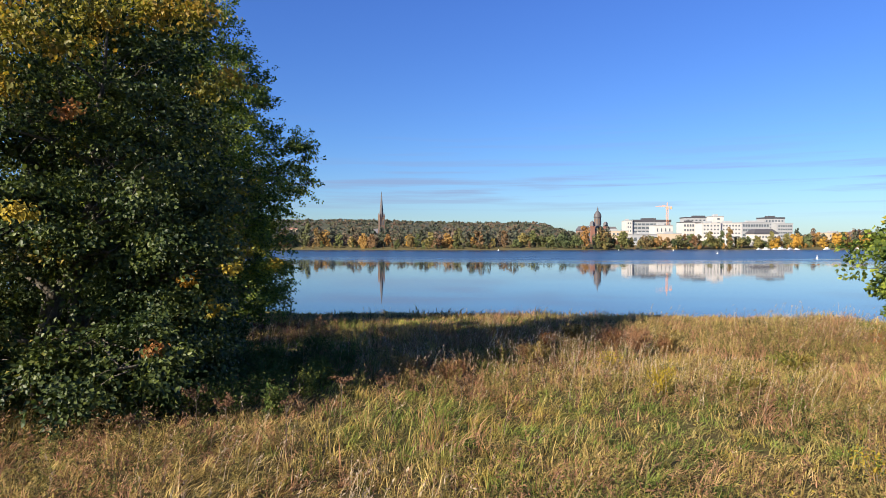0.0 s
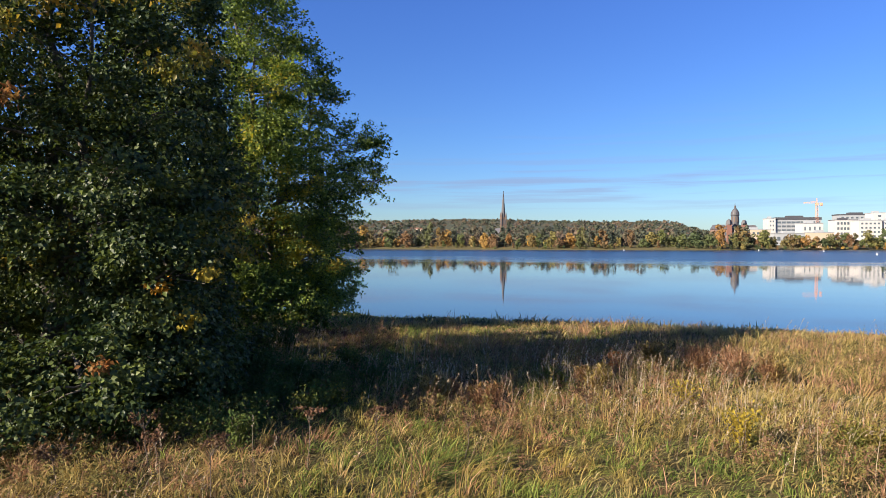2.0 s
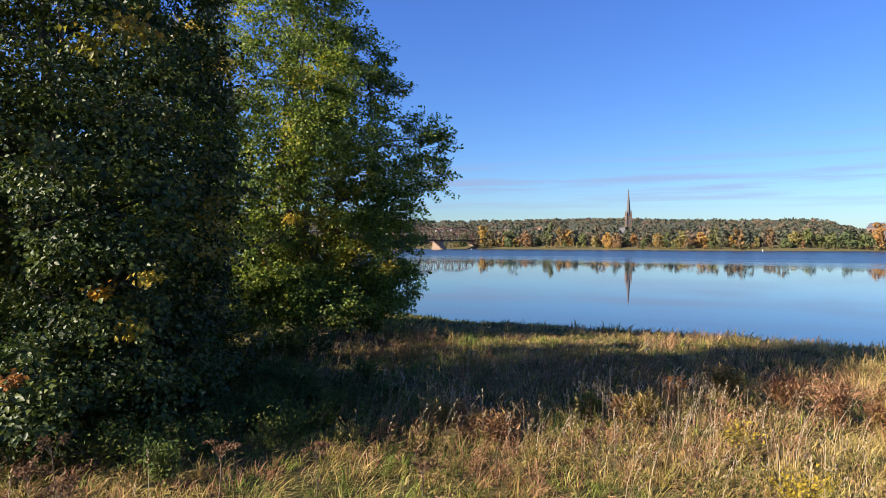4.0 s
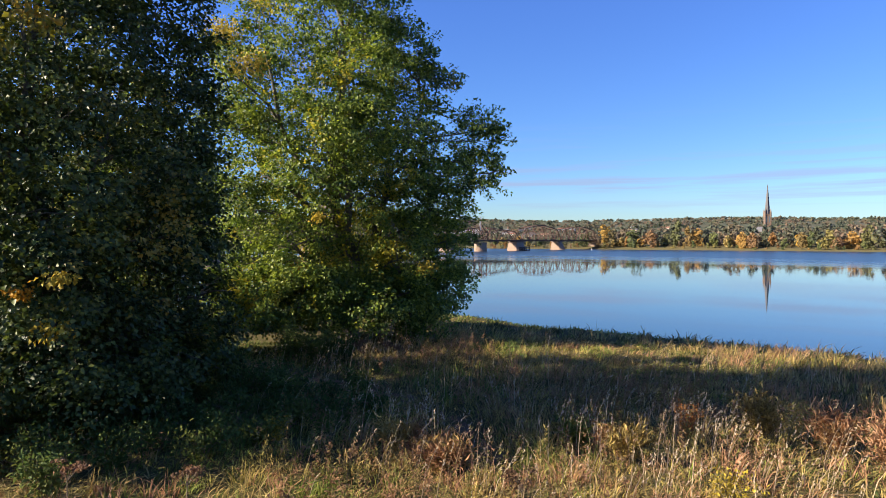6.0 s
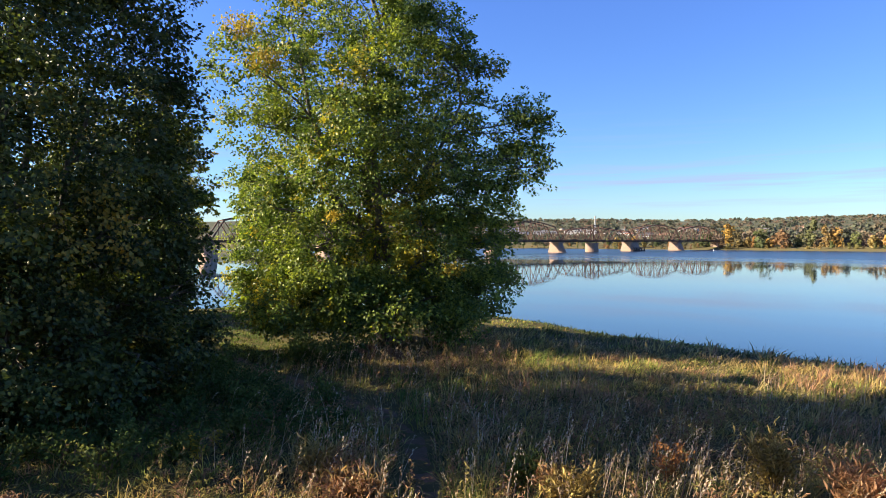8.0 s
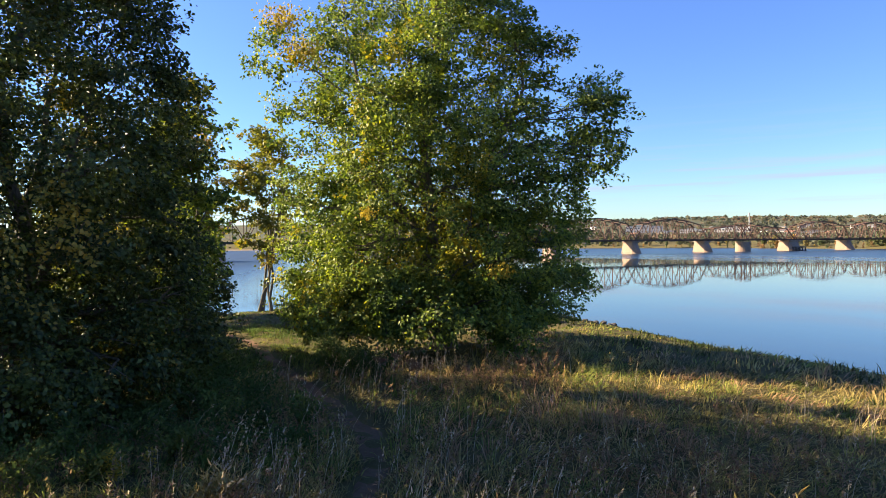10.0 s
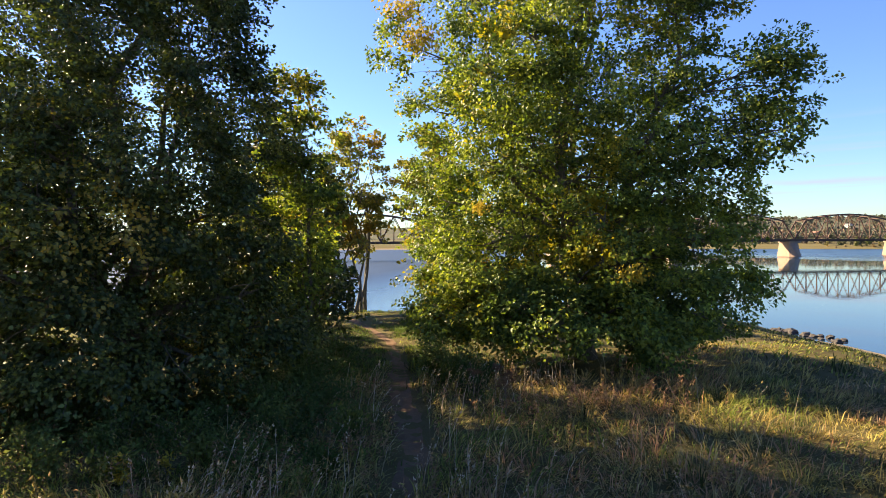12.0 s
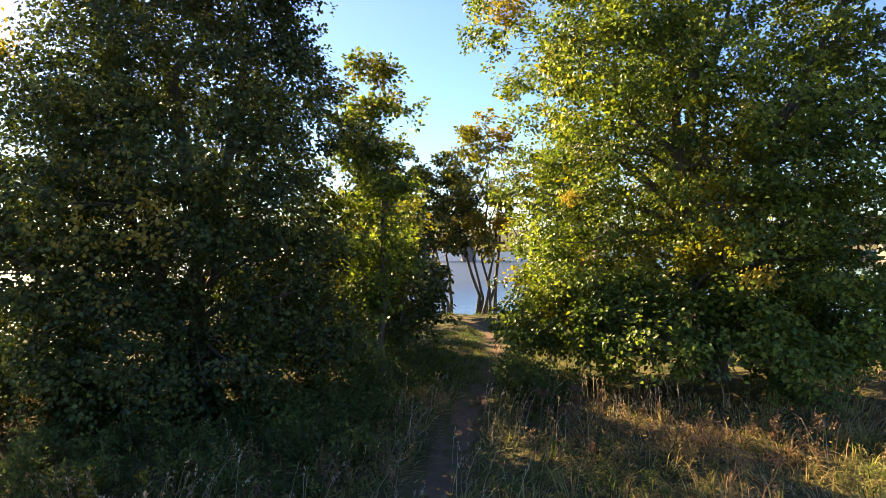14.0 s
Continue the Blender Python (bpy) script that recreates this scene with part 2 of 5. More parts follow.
# green sedge, its colour darkened further to stand in for the bank's shade
SHADED_SEDGE = blade_material("shaded_bank_sedge", ((0.0, (0.022, 0.036, 0.012)), (0.6, (0.045, 0.065, 0.018)), (1.0, (0.08, 0.10, 0.026))), 0.5, ((0.0, (0.05, 0.05, 0.018)), (1.0, (0.11, 0.10, 0.035))), 0.58, 0.7, 0.2)
LUSH = blade_material("fresh_grass", ((0.0, (0.04, 0.085, 0.02)), (0.5, (0.11, 0.18, 0.035)), (1.0, (0.26, 0.32, 0.06))), 0.7, ((0.0, (0.12, 0.14, 0.03)), (1.0, (0.36, 0.36, 0.08))), 0.52, 0.64)
SEED = blade_material("seed_head", ((0.0, (0.42, 0.31, 0.20)), (1.0, (0.66, 0.54, 0.38))), 0.8, ((0.0, (0.22, 0.14, 0.09)), (1.0, (0.33, 0.22, 0.15))), 0.5, 0.6)
YELLOW_LEAF = blade_material("yellow_leaf", ((0.0, (0.35, 0.25, 0.03)), (1.0, (0.55, 0.42, 0.06))), 2.0, ((0.0, (0.25, 0.2, 0.03)), (1.0, (0.4, 0.3, 0.05))), 0.55, 0.7)
RUST_LEAF = blade_material("rust_leaf", ((0.0, (0.22, 0.09, 0.03)), (1.0, (0.42, 0.18, 0.06))), 2.0, ((0.0, (0.25, 0.14, 0.04)), (1.0, (0.36, 0.2, 0.06))), 0.55, 0.7)
SHRUB_LEAF = blade_material("shrub_leaf", ((0.0, (0.028, 0.06, 0.018)), (1.0, (0.11, 0.165, 0.04))), 1.2, ((0.0, (0.07, 0.10, 0.025)), (1.0, (0.2, 0.21, 0.045))), 0.54, 0.68)
FAR_TREE = varied("far_tree", ((0.0, (0.07, 0.095, 0.035)), (0.22, (0.15, 0.165, 0.05)), (0.38, (0.26, 0.20, 0.06)), (0.5, (0.22, 0.115, 0.055)), (0.62, (0.065, 0.09, 0.035)), (0.76, (0.15, 0.14, 0.05)), (0.88, (0.32, 0.16, 0.055)), (1.0, (0.40, 0.25, 0.05))), through=0.2)
# autumn wood colours greyed and blued, so aerial haze is part of the paint
HAZY_WOOD = blade_material("hazy_far_wood", ((0.0, (0.06, 0.08, 0.06)), (0.5, (0.085, 0.10, 0.07)), (1.0, (0.12, 0.12, 0.08))), 0.02, ((0.0, (0.11, 0.095, 0.075)), (0.6, (0.16, 0.11, 0.085)), (1.0, (0.19, 0.14, 0.085))), 0.50, 0.64, 0.12)
YELLOW_TREE = varied("golden_tree", ((0.0, (0.42, 0.24, 0.03)), (1.0, (0.5, 0.28, 0.04))), through=0.2)
STONE = plain("pier_stone", (0.27, 0.185, 0.14), 0.9, grain=0.7, wear=0.45)
RUST = plain("rusted_steel", (0.085, 0.045, 0.033), 0.75, 0.25, grain=0.5, wear=0.4)
DARK_STEEL = plain("dark_deck", (0.05, 0.042, 0.038), 0.8)
ROCK = plain("shore_rock", (0.045, 0.038, 0.034), 0.85, grain=3.0, wear=0.5, bump=0.6)
SLATE = plain("slate", (0.10, 0.095, 0.10), 0.7)
SANDSTONE = plain("sandstone", (0.155, 0.105, 0.078), 0.9, grain=0.5)
PINK_STONE = plain("pink_sandstone", (0.26, 0.165, 0.125), 0.9, grain=0.5)
BRICK = plain("red_brick", (0.20, 0.095, 0.07), 0.9, grain=0.5)
WHITE_WALL = plain("white_render", (0.50, 0.475, 0.45), 0.8, grain=0.4, wear=0.12)
GREY_WALL = plain("grey_cladding", (0.32, 0.33, 0.34), 0.6, grain=0.4, wear=0.2)
TAN_WALL = plain("tan_wall", (0.48, 0.38, 0.28), 0.85, grain=0.4)
DARK_ROOF = plain("dark_roof", (0.06, 0.06, 0.07), 0.8, grain=0.5)
COPPER = plain("dark_dome", (0.085, 0.08, 0.085), 0.6, grain=0.6)
GLASS = plain("dark_glass", (0.10, 0.12, 0.14), 0.12, grain=0.3, wear=0.1, bump=0.0)
ORANGE = plain("crane_paint", (0.75, 0.36, 0.22), 0.5)
WHITE_PAINT = plain("boat_white", (0.8, 0.8, 0.78), 0.4, wear=0.1)
PATH_SOIL = plain("trodden_soil", (0.15, 0.092, 0.056), 0.95, grain=14.0, wear=0.5, bump=0.5)
ORANGE_LEAF = blade_material("orange_leaf", ((0.0, (0.55, 0.24, 0.03)), (1.0, (0.70, 0.38, 0.05))), 2.0, ((0.0, (0.5, 0.34, 0.04)), (1.0, (0.6, 0.42, 0.06))), 0.5, 0.7, 0.45)
WOOD_POST = plain("weathered_post", (0.16, 0.12, 0.085), 0.9, grain=9.0, wear=0.5)

# ---------------------------------------------------------------- helpers for things


def mesh_np(name, verts, faces, material, smooth=False, plant=None):
    """A mesh from arrays: verts (n, 3), faces (m, k); plant gives each plant's own shade, per vertex."""
    verts, faces = np.asarray(verts, np.float32), np.asarray(faces, np.int32)
    me = bpy.data.meshes.new(name)
    m, k = faces.shape
    me.vertices.add(len(verts))
    me.vertices.foreach_set("co", verts.ravel())
    me.loops.add(m * k)
    me.loops.foreach_set("vertex_index", faces.ravel())
    me.polygons.add(m)
    me.polygons.foreach_set("loop_start", np.arange(0, m * k, k, dtype=np.int32))
    if smooth:
        me.polygons.foreach_set("use_smooth", np.ones(m, bool))
    me.update(calc_edges=True)
    if plant is not None:
        me.attributes.new("plant", "FLOAT", "POINT").data.foreach_set("value", np.broadcast_to(np.asarray(plant, np.float32), len(verts)).copy())
    me.materials.append(material)
    return me


def part(name, bm, material=None, parent=None, label=""):
    """Links a bmesh (or mesh) as one object under a thing or a part."""
    if isinstance(bm, bmesh.types.BMesh):
        me = bpy.data.meshes.new(name)
        bmesh.ops.recalc_face_normals(bm, faces=bm.faces)
        bm.to_mesh(me)
        bm.free()
        me.materials.append(material)
    else:
        me = bm
    ob = new(name, me)
    ob.parent = parent
    return tagged(ob, label) if label else ob


def thing(name, x, y, z, label, category, group="", rz=0.0):
    ob = new(name)
    ob.empty_display_size = 0.2
    ob.matrix_world = pose(x, y, z, 0, 0, rz)
    return tagged(ob, label, category, group)


def box(bm, x0, y0, z0, x1, y1, z1, taper=0.0, bevel=0.0):
    """A box between two corners; taper draws its top in, in metres."""
    vs = [bm.verts.new((x, y, z0)) for x, y in ((x0, y0), (x1, y0), (x1, y1), (x0, y1))]
    t = taper
    vs += [bm.verts.new((x, y, z1)) for x, y in ((x0 + t, y0 + t), (x1 - t, y0 + t), (x1 - t, y1 - t), (x0 + t, y1 - t))]
    made = [bm.faces.new([vs[i] for i in f]) for f in ((3, 2, 1, 0), (4, 5, 6, 7), (0, 1, 5, 4), (1, 2, 6, 5), (2, 3, 7, 6), (3, 0, 4, 7))]
    if bevel:
        edges = {e for f in made for e in f.edges}
        bmesh.ops.bevel(bm, geom=list(edges), offset=bevel, segments=1, affect="EDGES")
    return bm


def boxes(*rows, bevel=0.0):
    bm = bmesh.new()
    for r in rows:
        box(bm, *r, bevel=bevel)
    return bm


def beam(bm, a, b, w, h=None):
    """A square bar from a to b."""
    a, b = Vector(a), Vector(b)
    d = (b - a).normalized()
    s = d.cross(Vector((0, 0, 1)))
    s = s.normalized() if s.length > 1e-3 else Vector((1, 0, 0))
    u = s.cross(d).normalized()
    s, u = s * w / 2, u * (h or w) / 2
    vs = [bm.verts.new(p + i * s + j * u) for p in (a, b) for i, j in ((-1, -1), (1, -1), (1, 1), (-1, 1))]
    for f in ((3, 2, 1, 0), (4, 5, 6, 7), (0, 1, 5, 4), (1, 2, 6, 5), (2, 3, 7, 6), (3, 0, 4, 7)):
        bm.faces.new([vs[i] for i in f])
    return bm


def lathe(bm, profile, sides=12, x=0.0, y=0.0):
    """A turned body from (radius, height) rows."""
    rings = []
    for r, z in profile:
        rings.append([bm.verts.new((x + r * math.cos(2 * math.pi * i / sides), y + r * math.sin(2 * math.pi * i / sides), z)) for i in range(sides)])
    for a, b in zip(rings, rings[1:]):
        for i in range(sides):
            j = (i + 1) % sides
            bm.faces.new((a[i], a[j], b[j], b[i]))
    bm.faces.new(rings[0][::-1])
    bm.faces.new(rings[-1])
    return bm


def tubes(paths, sides=6):
    """Arrays of tapering tubes. paths: lists of (point, radius) rows."""
    V, Fc, n = [], [], 0
    ang = np.linspace(0, 2 * math.pi, sides, endpoint=False)
    for path in paths:
        P = np.array([p for p, r in path], float)
        Rr = np.array([r for p, r in path], float)
        T = np.gradient(P, axis=0)
        T /= np.linalg.norm(T, axis=1)[:, None] + 1e-9
        A = np.cross(T, np.where(np.abs(T[:, 2:3]) > 0.9, [[1.0, 0, 0]], [[0, 0, 1.0]]))
        A /= np.linalg.norm(A, axis=1)[:, None] + 1e-9
        B = np.cross(T, A)
        ring = P[:, None] + Rr[:, None, None] * (np.cos(ang)[None, :, None] * A[:, None] + np.sin(ang)[None, :, None] * B[:, None])
        V.append(ring.reshape(-1, 3))
        i = np.arange(len(P) - 1)[:, None] * sides
        j = np.arange(sides)[None]
        k = (j + 1) % sides
        Fc.append((np.stack([i + j, i + k, i + sides + k, i + sides + j], -1) + n).reshape(-1, 4))
        n += len(P) * sides
    return np.concatenate(V), np.concatenate(Fc)


def unit(v):
    return v / (np.linalg.norm(v, axis=-1, keepdims=True) + 1e-9)


def leaves_np(pos, along, size, rng, fold=0.25, aspect=0.7, face=None):
    """Folded kite leaves: four corners, two faces each."""
    n = len(pos)
    d = unit(along)
    nrm = unit(rng.normal(size=(n, 3)) * 0.8 + [0, 0, 1.0]) if face is None else unit(face + rng.normal(size=(n, 3)) * 0.3)
    s = unit(np.cross(d, nrm))
    up = np.cross(s, d)
    L = size[:, None]
    W = L * aspect * 0.5
    a = pos
    b = pos + d * L * 0.42 + s * W + up * L * fold * 0.5
    c = pos + d * L - up * L * 0.12
    e = pos + d * L * 0.42 - s * W + up * L * fold * 0.5
    V = np.stack([a, b, c, e], 1).reshape(-1, 3)
    i = np.arange(n)[:, None] * 4
    Fc = np.concatenate([i + [0, 1, 2], i + [0, 2, 3]], 1).reshape(-1, 3)
    return V, Fc


# ---------------------------------------------------------------- the lie of the land
WATER_Z = -4.0
NEAR_SHORE = np.array([(-34, -400), (-33, -60), (-33, 0), (-34.5, 25), (-36, 45), (-33, 54), (-26, 55), (-14, 52.8), (-5, 50.8), (6, 48.2), (23, 44), (60, 34.5), (200, 0), (700, -160)], float)
FAR_SHORE = np.array([(-2600, -1500), (-1100, -400), (-640, 0), (-480, 230), (-367, 412), (-325, 456), (-190, 484), (-155, 488), (-123, 490), (29, 482), (140, 505), (263, 537), (600, 600), (3500, 900)], float)


def to_line(x, y, line):
    """Distance to a polyline, and on which side of it (positive to the right of its direction)."""
    best = np.full(np.shape(x), 1e9)
    side = np.zeros(np.shape(x))
    for (ax, ay), (bx, by) in zip(line, line[1:]):
        dx, dy = bx - ax, by - ay
        t = np.clip(((x - ax) * dx + (y - ay) * dy) / (dx * dx + dy * dy), 0, 1)
        ex, ey = x - ax - t * dx, y - ay - t * dy
        d = np.hypot(ex, ey)
        s = np.sign(dy * ex - dx * ey)
        side = np.where(d < best - 1e-6, s, side)
        best = np.minimum(best, d)
    return best, side


def ease(v, lo, hi):
    t = np.clip((v - lo) / (hi - lo), 0, 1)
    return t * t * (3 - 2 * t)


PATH_LINE = np.array([(2.6, 16.2), (1.4, 17.5), (0.4, 18.5), (-1.7, 20.2), (-3.4, 20.9), (-5.5, 21.2), (-8.3, 21.6), (-12.9, 22.5), (-17.2, 23.0), (-21, 23.0), (-28, 21.8)], float)


def wave(x, y, f, seed):
    """Cheap smooth unevenness from a few sines, about -1 to 1."""
    r = np.random.RandomState(seed)
    v = 0
    for _ in range(6):
        a, k, p = r.uniform(0, 2 * math.pi), f * r.uniform(0.6, 1.7), r.uniform(0, 7)
        v = v + np.sin(k * (x * math.cos(a) + y * math.sin(a)) + p)
    return v / 3.2


def land(x, y):
    """Height of the ground in metres."""
    x, y = np.asarray(x, float), np.asarray(y, float)
    d, s = to_line(x, y, NEAR_SHORE)
    inland = d * s
    width = 5.5 + 10.5 * np.maximum(ease(x, -30, -16), ease(y, 33, 43))
    top = -0.52 - 0.0155 * np.clip(y, -60, 34) + 0.008 * np.clip(x, -30, 30)
    top = top + 0.10 * wave(x, y, 0.55, 3) + 0.045 * wave(x, y, 1.9, 4)
    near = np.where(inland > 0, top + (WATER_Z - 0.1 - top) * (1 - ease(inland, -1, width)), WATER_Z - 0.1 - np.minimum(-inland * 0.12, 3.0))
    dp, _ = to_line(x, y, PATH_LINE)
    near = near - 0.10 * np.exp(-(dp / 0.4) ** 2)
    d2, s2 = to_line(x, y, FAR_SHORE)
    back = -d2 * s2
    hill = (94 - 74 * ease(x / np.maximum(y, 1.0), 0.13, 0.24) * (y > 300)) * ease(back, 500, 2600) * (0.92 + 0.08 * wave(x, y, 0.004, 7)) + 10 * ease(back, 2600, 5000)
    far = np.where(back > 0, WATER_Z - 0.1 + 2.6 * ease(back, 0, 14) + 4.0 * ease(back, 14, 160) + hill, -9.0)
    return np.maximum(near, far)


def stretch(lo, hi, step, reach):
    """Grid lines: even between lo and hi, growing outwards to reach."""
    mid = list(np.arange(lo, hi + step / 2, step))
    a, w = [lo], step
    while a[-1] > -reach:
        w = min(w * 1.13, 90)
        a.append(a[-1] - w)
    b, w = [mid[-1]], step
    while b[-1] < reach:
        w = min(w * 1.13, 90)
        b.append(b[-1] + w)
    return np.array(a[:0:-1] + mid + b[1:])


def make_ground():
    xs, ys = stretch(-38, 30, 0.5, 4600), stretch(2, 56, 0.5, 4600)
    X, Y = np.meshgrid(xs, ys)
    V = np.stack([X, Y, land(X, Y)], -1).reshape(-1, 3)
    w = len(xs)
    i = (np.arange(len(ys) - 1)[:, None] * w + np.arange(w - 1)[None]).ravel()
    ob = part("ground", mesh_np("ground", V, np.stack([i, i + 1, i + w + 1, i + w], -1), EARTH, True))
    tagged(ob, "earthy river bank, meadow ground and far wooded hills", "ground", kind="structure")
    g = np.array([(-4500, -4500), (4500, -4500), (4500, 4500), (-4500, 4500)], float)
    V = np.concatenate([g, np.full((4, 1), WATER_Z)], 1)
    ob = part("water", mesh_np("water", V, [[0, 1, 2, 3]], WATER))
    tagged(ob, "calm blue river mirroring the far shore and sky", "river", kind="structure")


make_ground()

# ---------------------------------------------------------------- near trees


def bent(a, b, sag, rng, n=6, wob=0.12):
    """Points along a slightly crooked limb from a to b."""
    a, b = np.array(a, float), np.array(b, float)
    t = np.linspace(0, 1, n)[:, None]
    p = a + (b - a) * t
    L = np.linalg.norm(b - a)
    p += np.sin(t * math.pi) * np.array([0, 0, sag * L])
    p[1:-1] += rng.normal(size=(n - 2, 3)) * wob * L * 0.25
    return p


def tree(name, base, lobes, stems, leaf, count, rng, label, category, leaf_size=0.11, radius=0.2, spray=26, hollow=0.25, group="", droop=0.1, bare=0, pad=1.0, airy=0.12, foot=0.22):
    """A broadleaf: crooked stems and limbs, and sprays of single leaves gathered in lobes.
    lobes: (x, y, z, rx, ry, rz) in world metres; stems: points where the main stems end."""
    bx, by = base
    rng = np.random.RandomState(int(abs(bx * 131 + by * 17)))
    bz = float(land(bx, by)) - 0.08
    root = thing(name, bx, by, bz, label, category, group)
    o = np.array([bx, by, bz])
    lobes = [np.array(l, float) for l in lobes]
    trunk, limbs, twigs, ends = [], [], [], []
    for k, s in enumerate(stems):
        a = o + rng.normal(size=3) * [foot, foot, 0] * (len(stems) > 1)
        p = bent(a, np.array(s), 0.0, rng, 9, 0.08)
        r = radius * rng.uniform(0.75, 1.05)
        trunk.append([(q - o, r * (1 - 0.85 * i / 8) + (0.35 * r if i == 0 else 0)) for i, q in enumerate(p)])
        ends.append((p, r))
    for l in lobes:
        c = l[:3]
        # the limb leaves the stem below the lobe
        best = None
        for p, r in ends:
            for i in range(1, len(p)):
                if p[i][2] < c[2] + 0.3:
                    dd = np.linalg.norm(p[i] - c) + 0.6 * max(0, p[i][2] - c[2] + 1.0)
                    if best is None or dd < best[0]:
                        best = (dd, p[i], r * (1 - 0.85 * i / 8))
        if best is None:
            continue
        q = bent(best[1], c, 0.06, rng, 6)
        r0 = max(0.03, best[2] * 0.6)
        limbs.append([(v - o, r0 * (1 - 0.75 * i / 5)) for i, v in enumerate(q)])
        for _ in range(7 + bare):
            u = unit(rng.normal(size=3))
            e = c + u * l[3:] * rng.uniform(0.6, 1.0 + 0.1 * (bare > 0))
            q2 = bent(q[rng.randint(2, 6)], e, 0.05, rng, 5)
            twigs.append([(v - o, r0 * 0.28 * (1 - 0.8 * i / 4)) for i, v in enumerate(q2)])
    for path in trunk:
        V, Fc = tubes([path], 8)
        part("trunk", mesh_np("trunk", V, Fc, BARK, True), None, root)
    for path in limbs:
        V, Fc = tubes([path], 6)
        part("limb", mesh_np("limb", V, Fc, BARK, True), None, root)
    V, Fc = tubes(twigs, 4)
    tagged(part("twig_work", mesh_np("twig_work", V, Fc, BARK, True), None, root), kind="stuff")
    # sprays: rounded pads of leaves held out on the twig ends, bunched so that dark hollows stay between them
    P, D, N, Z = [], [], [], []
    mid = np.mean([l[:3] for l in lobes], axis=0)
    # the skirt near the ground is the fullest
    vol = np.array([(l[3] * l[4] * l[5]) ** 0.72 * (1.8 if l[2] < 1.7 else 1.0) for l in lobes])
    per = (vol / vol.sum() * count / spray * (1.75 if airy > 0 else 1.4)).astype(int)
    for l, k in zip(lobes, per):
        # leaves sit on the upper and outer side of each bough, with shade beneath it
        u = unit(rng.normal(size=(k, 3)))
        under = (u[:, 2] < -0.15) & (rng.uniform(0, 1, k) < 0.2)
        u[under, 2] *= -0.7
        u = unit(u)
        rad = rng.uniform(hollow, 1.12, size=(k, 1)) ** 0.55
        rad *= 1 + 0.22 * np.sin(u[:, :1] * 5 + l[0]) * np.cos(u[:, 1:2] * 6 + l[1] * 3)
        c = l[:3] + u * l[3:] * [1.02, 1.02, 1.0] * rad
        bunch = np.sin(c[:, 0] * 3.3 + 1.3 * np.sin(c[:, 1] * 2.1)) + np.sin(c[:, 1] * 3.6 + c[:, 2] * 1.7) + 1.2 * np.sin(c[:, 2] * 5.2 + 1.5 * np.sin(c[:, 0] * 2.7))
        full = (bunch > airy) | (rng.uniform(0, 1, k) < 0.08)
        c, u, rad = c[full], u[full], rad[full]
        k = len(c)
        way = unit(u * [1, 1, 0.5] + unit(c - mid) * [0.9, 0.9, 0.5] + rng.normal(size=(k, 3)) * [0.35, 0.35, 0.2] + [0, 0, 0.12 - droop])
        flat = unit(np.cross(way, [[0, 0, 1.0]]))
        top = np.cross(flat, way)
        long = rng.uniform(0.32, 0.72, size=(k, 1, 1)) * pad
        t = rng.uniform(-0.5, 0.5, size=(k, spray, 1))
        girth = np.sqrt(np.maximum(0.05, 1 - (1.8 * t + 0.1) ** 2)) * rng.uniform(0.14, 0.24, size=(k, 1, 1)) * pad
        off, up = rng.normal(size=(k, spray, 1)) * girth, rng.normal(size=(k, spray, 1)) * girth * 0.5
        pos = c[:, None] + way[:, None] * long * t + flat[:, None] * off + top[:, None] * up
        pos[:, :, 2] -= (0.5 * off * off + 0.25 * np.maximum(t, 0) ** 2 * long)[:, :, 0]
        dirs = way[:, None] * (0.5 + t) + flat[:, None] * off * 3.2 + rng.normal(size=(k, spray, 3)) * 0.45 + [0, 0, -0.22]
        lit = unit(top * 0.6 + u * 0.9 + rng.normal(size=(k, 3)) * 0.3)
        # the older leaves inside are the larger ones
        Z.append(np.repeat(np.where(rad[:, 0] < 0.7, 1.2, 1.0), spray))
        P.append(pos.reshape(-1, 3))
        D.append(dirs.reshape(-1, 3))
        N.append((lit[:, None] + rng.normal(size=(k, spray, 3)) * 0.33).reshape(-1, 3))
    P, D, N, Z = np.concatenate(P), np.concatenate(D), np.concatenate(N), np.concatenate(Z)
    keep = P[:, 2] > land(P[:, 0], P[:, 1]) + 0.08
    P, D, N = P[keep], D[keep], N[keep]
    S = leaf_size * rng.uniform(0.65, 1.3, size=len(P)) * Z[keep]
    V, Fc = leaves_np(P - o, D, S, rng, aspect=0.76, face=N)
    part("crown", mesh_np("crown", V, Fc, leaf), None, root)
    return root


def lobe_cloud(rng, centre, rx, ry, z0, z1, n, shape, size):
    """Lobes spread over a crown: shape(h) is the share of the full radius at height share h."""
    out = []
    rng = np.random.RandomState(int(abs(centre[0] * 71 + centre[1] * 37)))
    for k in range(n):
        h = (k + rng.uniform(0.2, 0.8)) / n
        a = k * 2.399963 + rng.uniform(-0.5, 0.5)
        s = size * rng.uniform(0.75, 1.2) * (0.65 + 0.35 * shape(h))
        f = max(0.0, shape(h) - 0.75 * s / max(rx, ry)) * rng.uniform(0.75, 1.05)
        out.append((centre[0] + rx * f * math.cos(a), centre[1] + ry * f * math.sin(a), z0 + (z1 - z0) * h, s, s, s * 0.8))
    return out


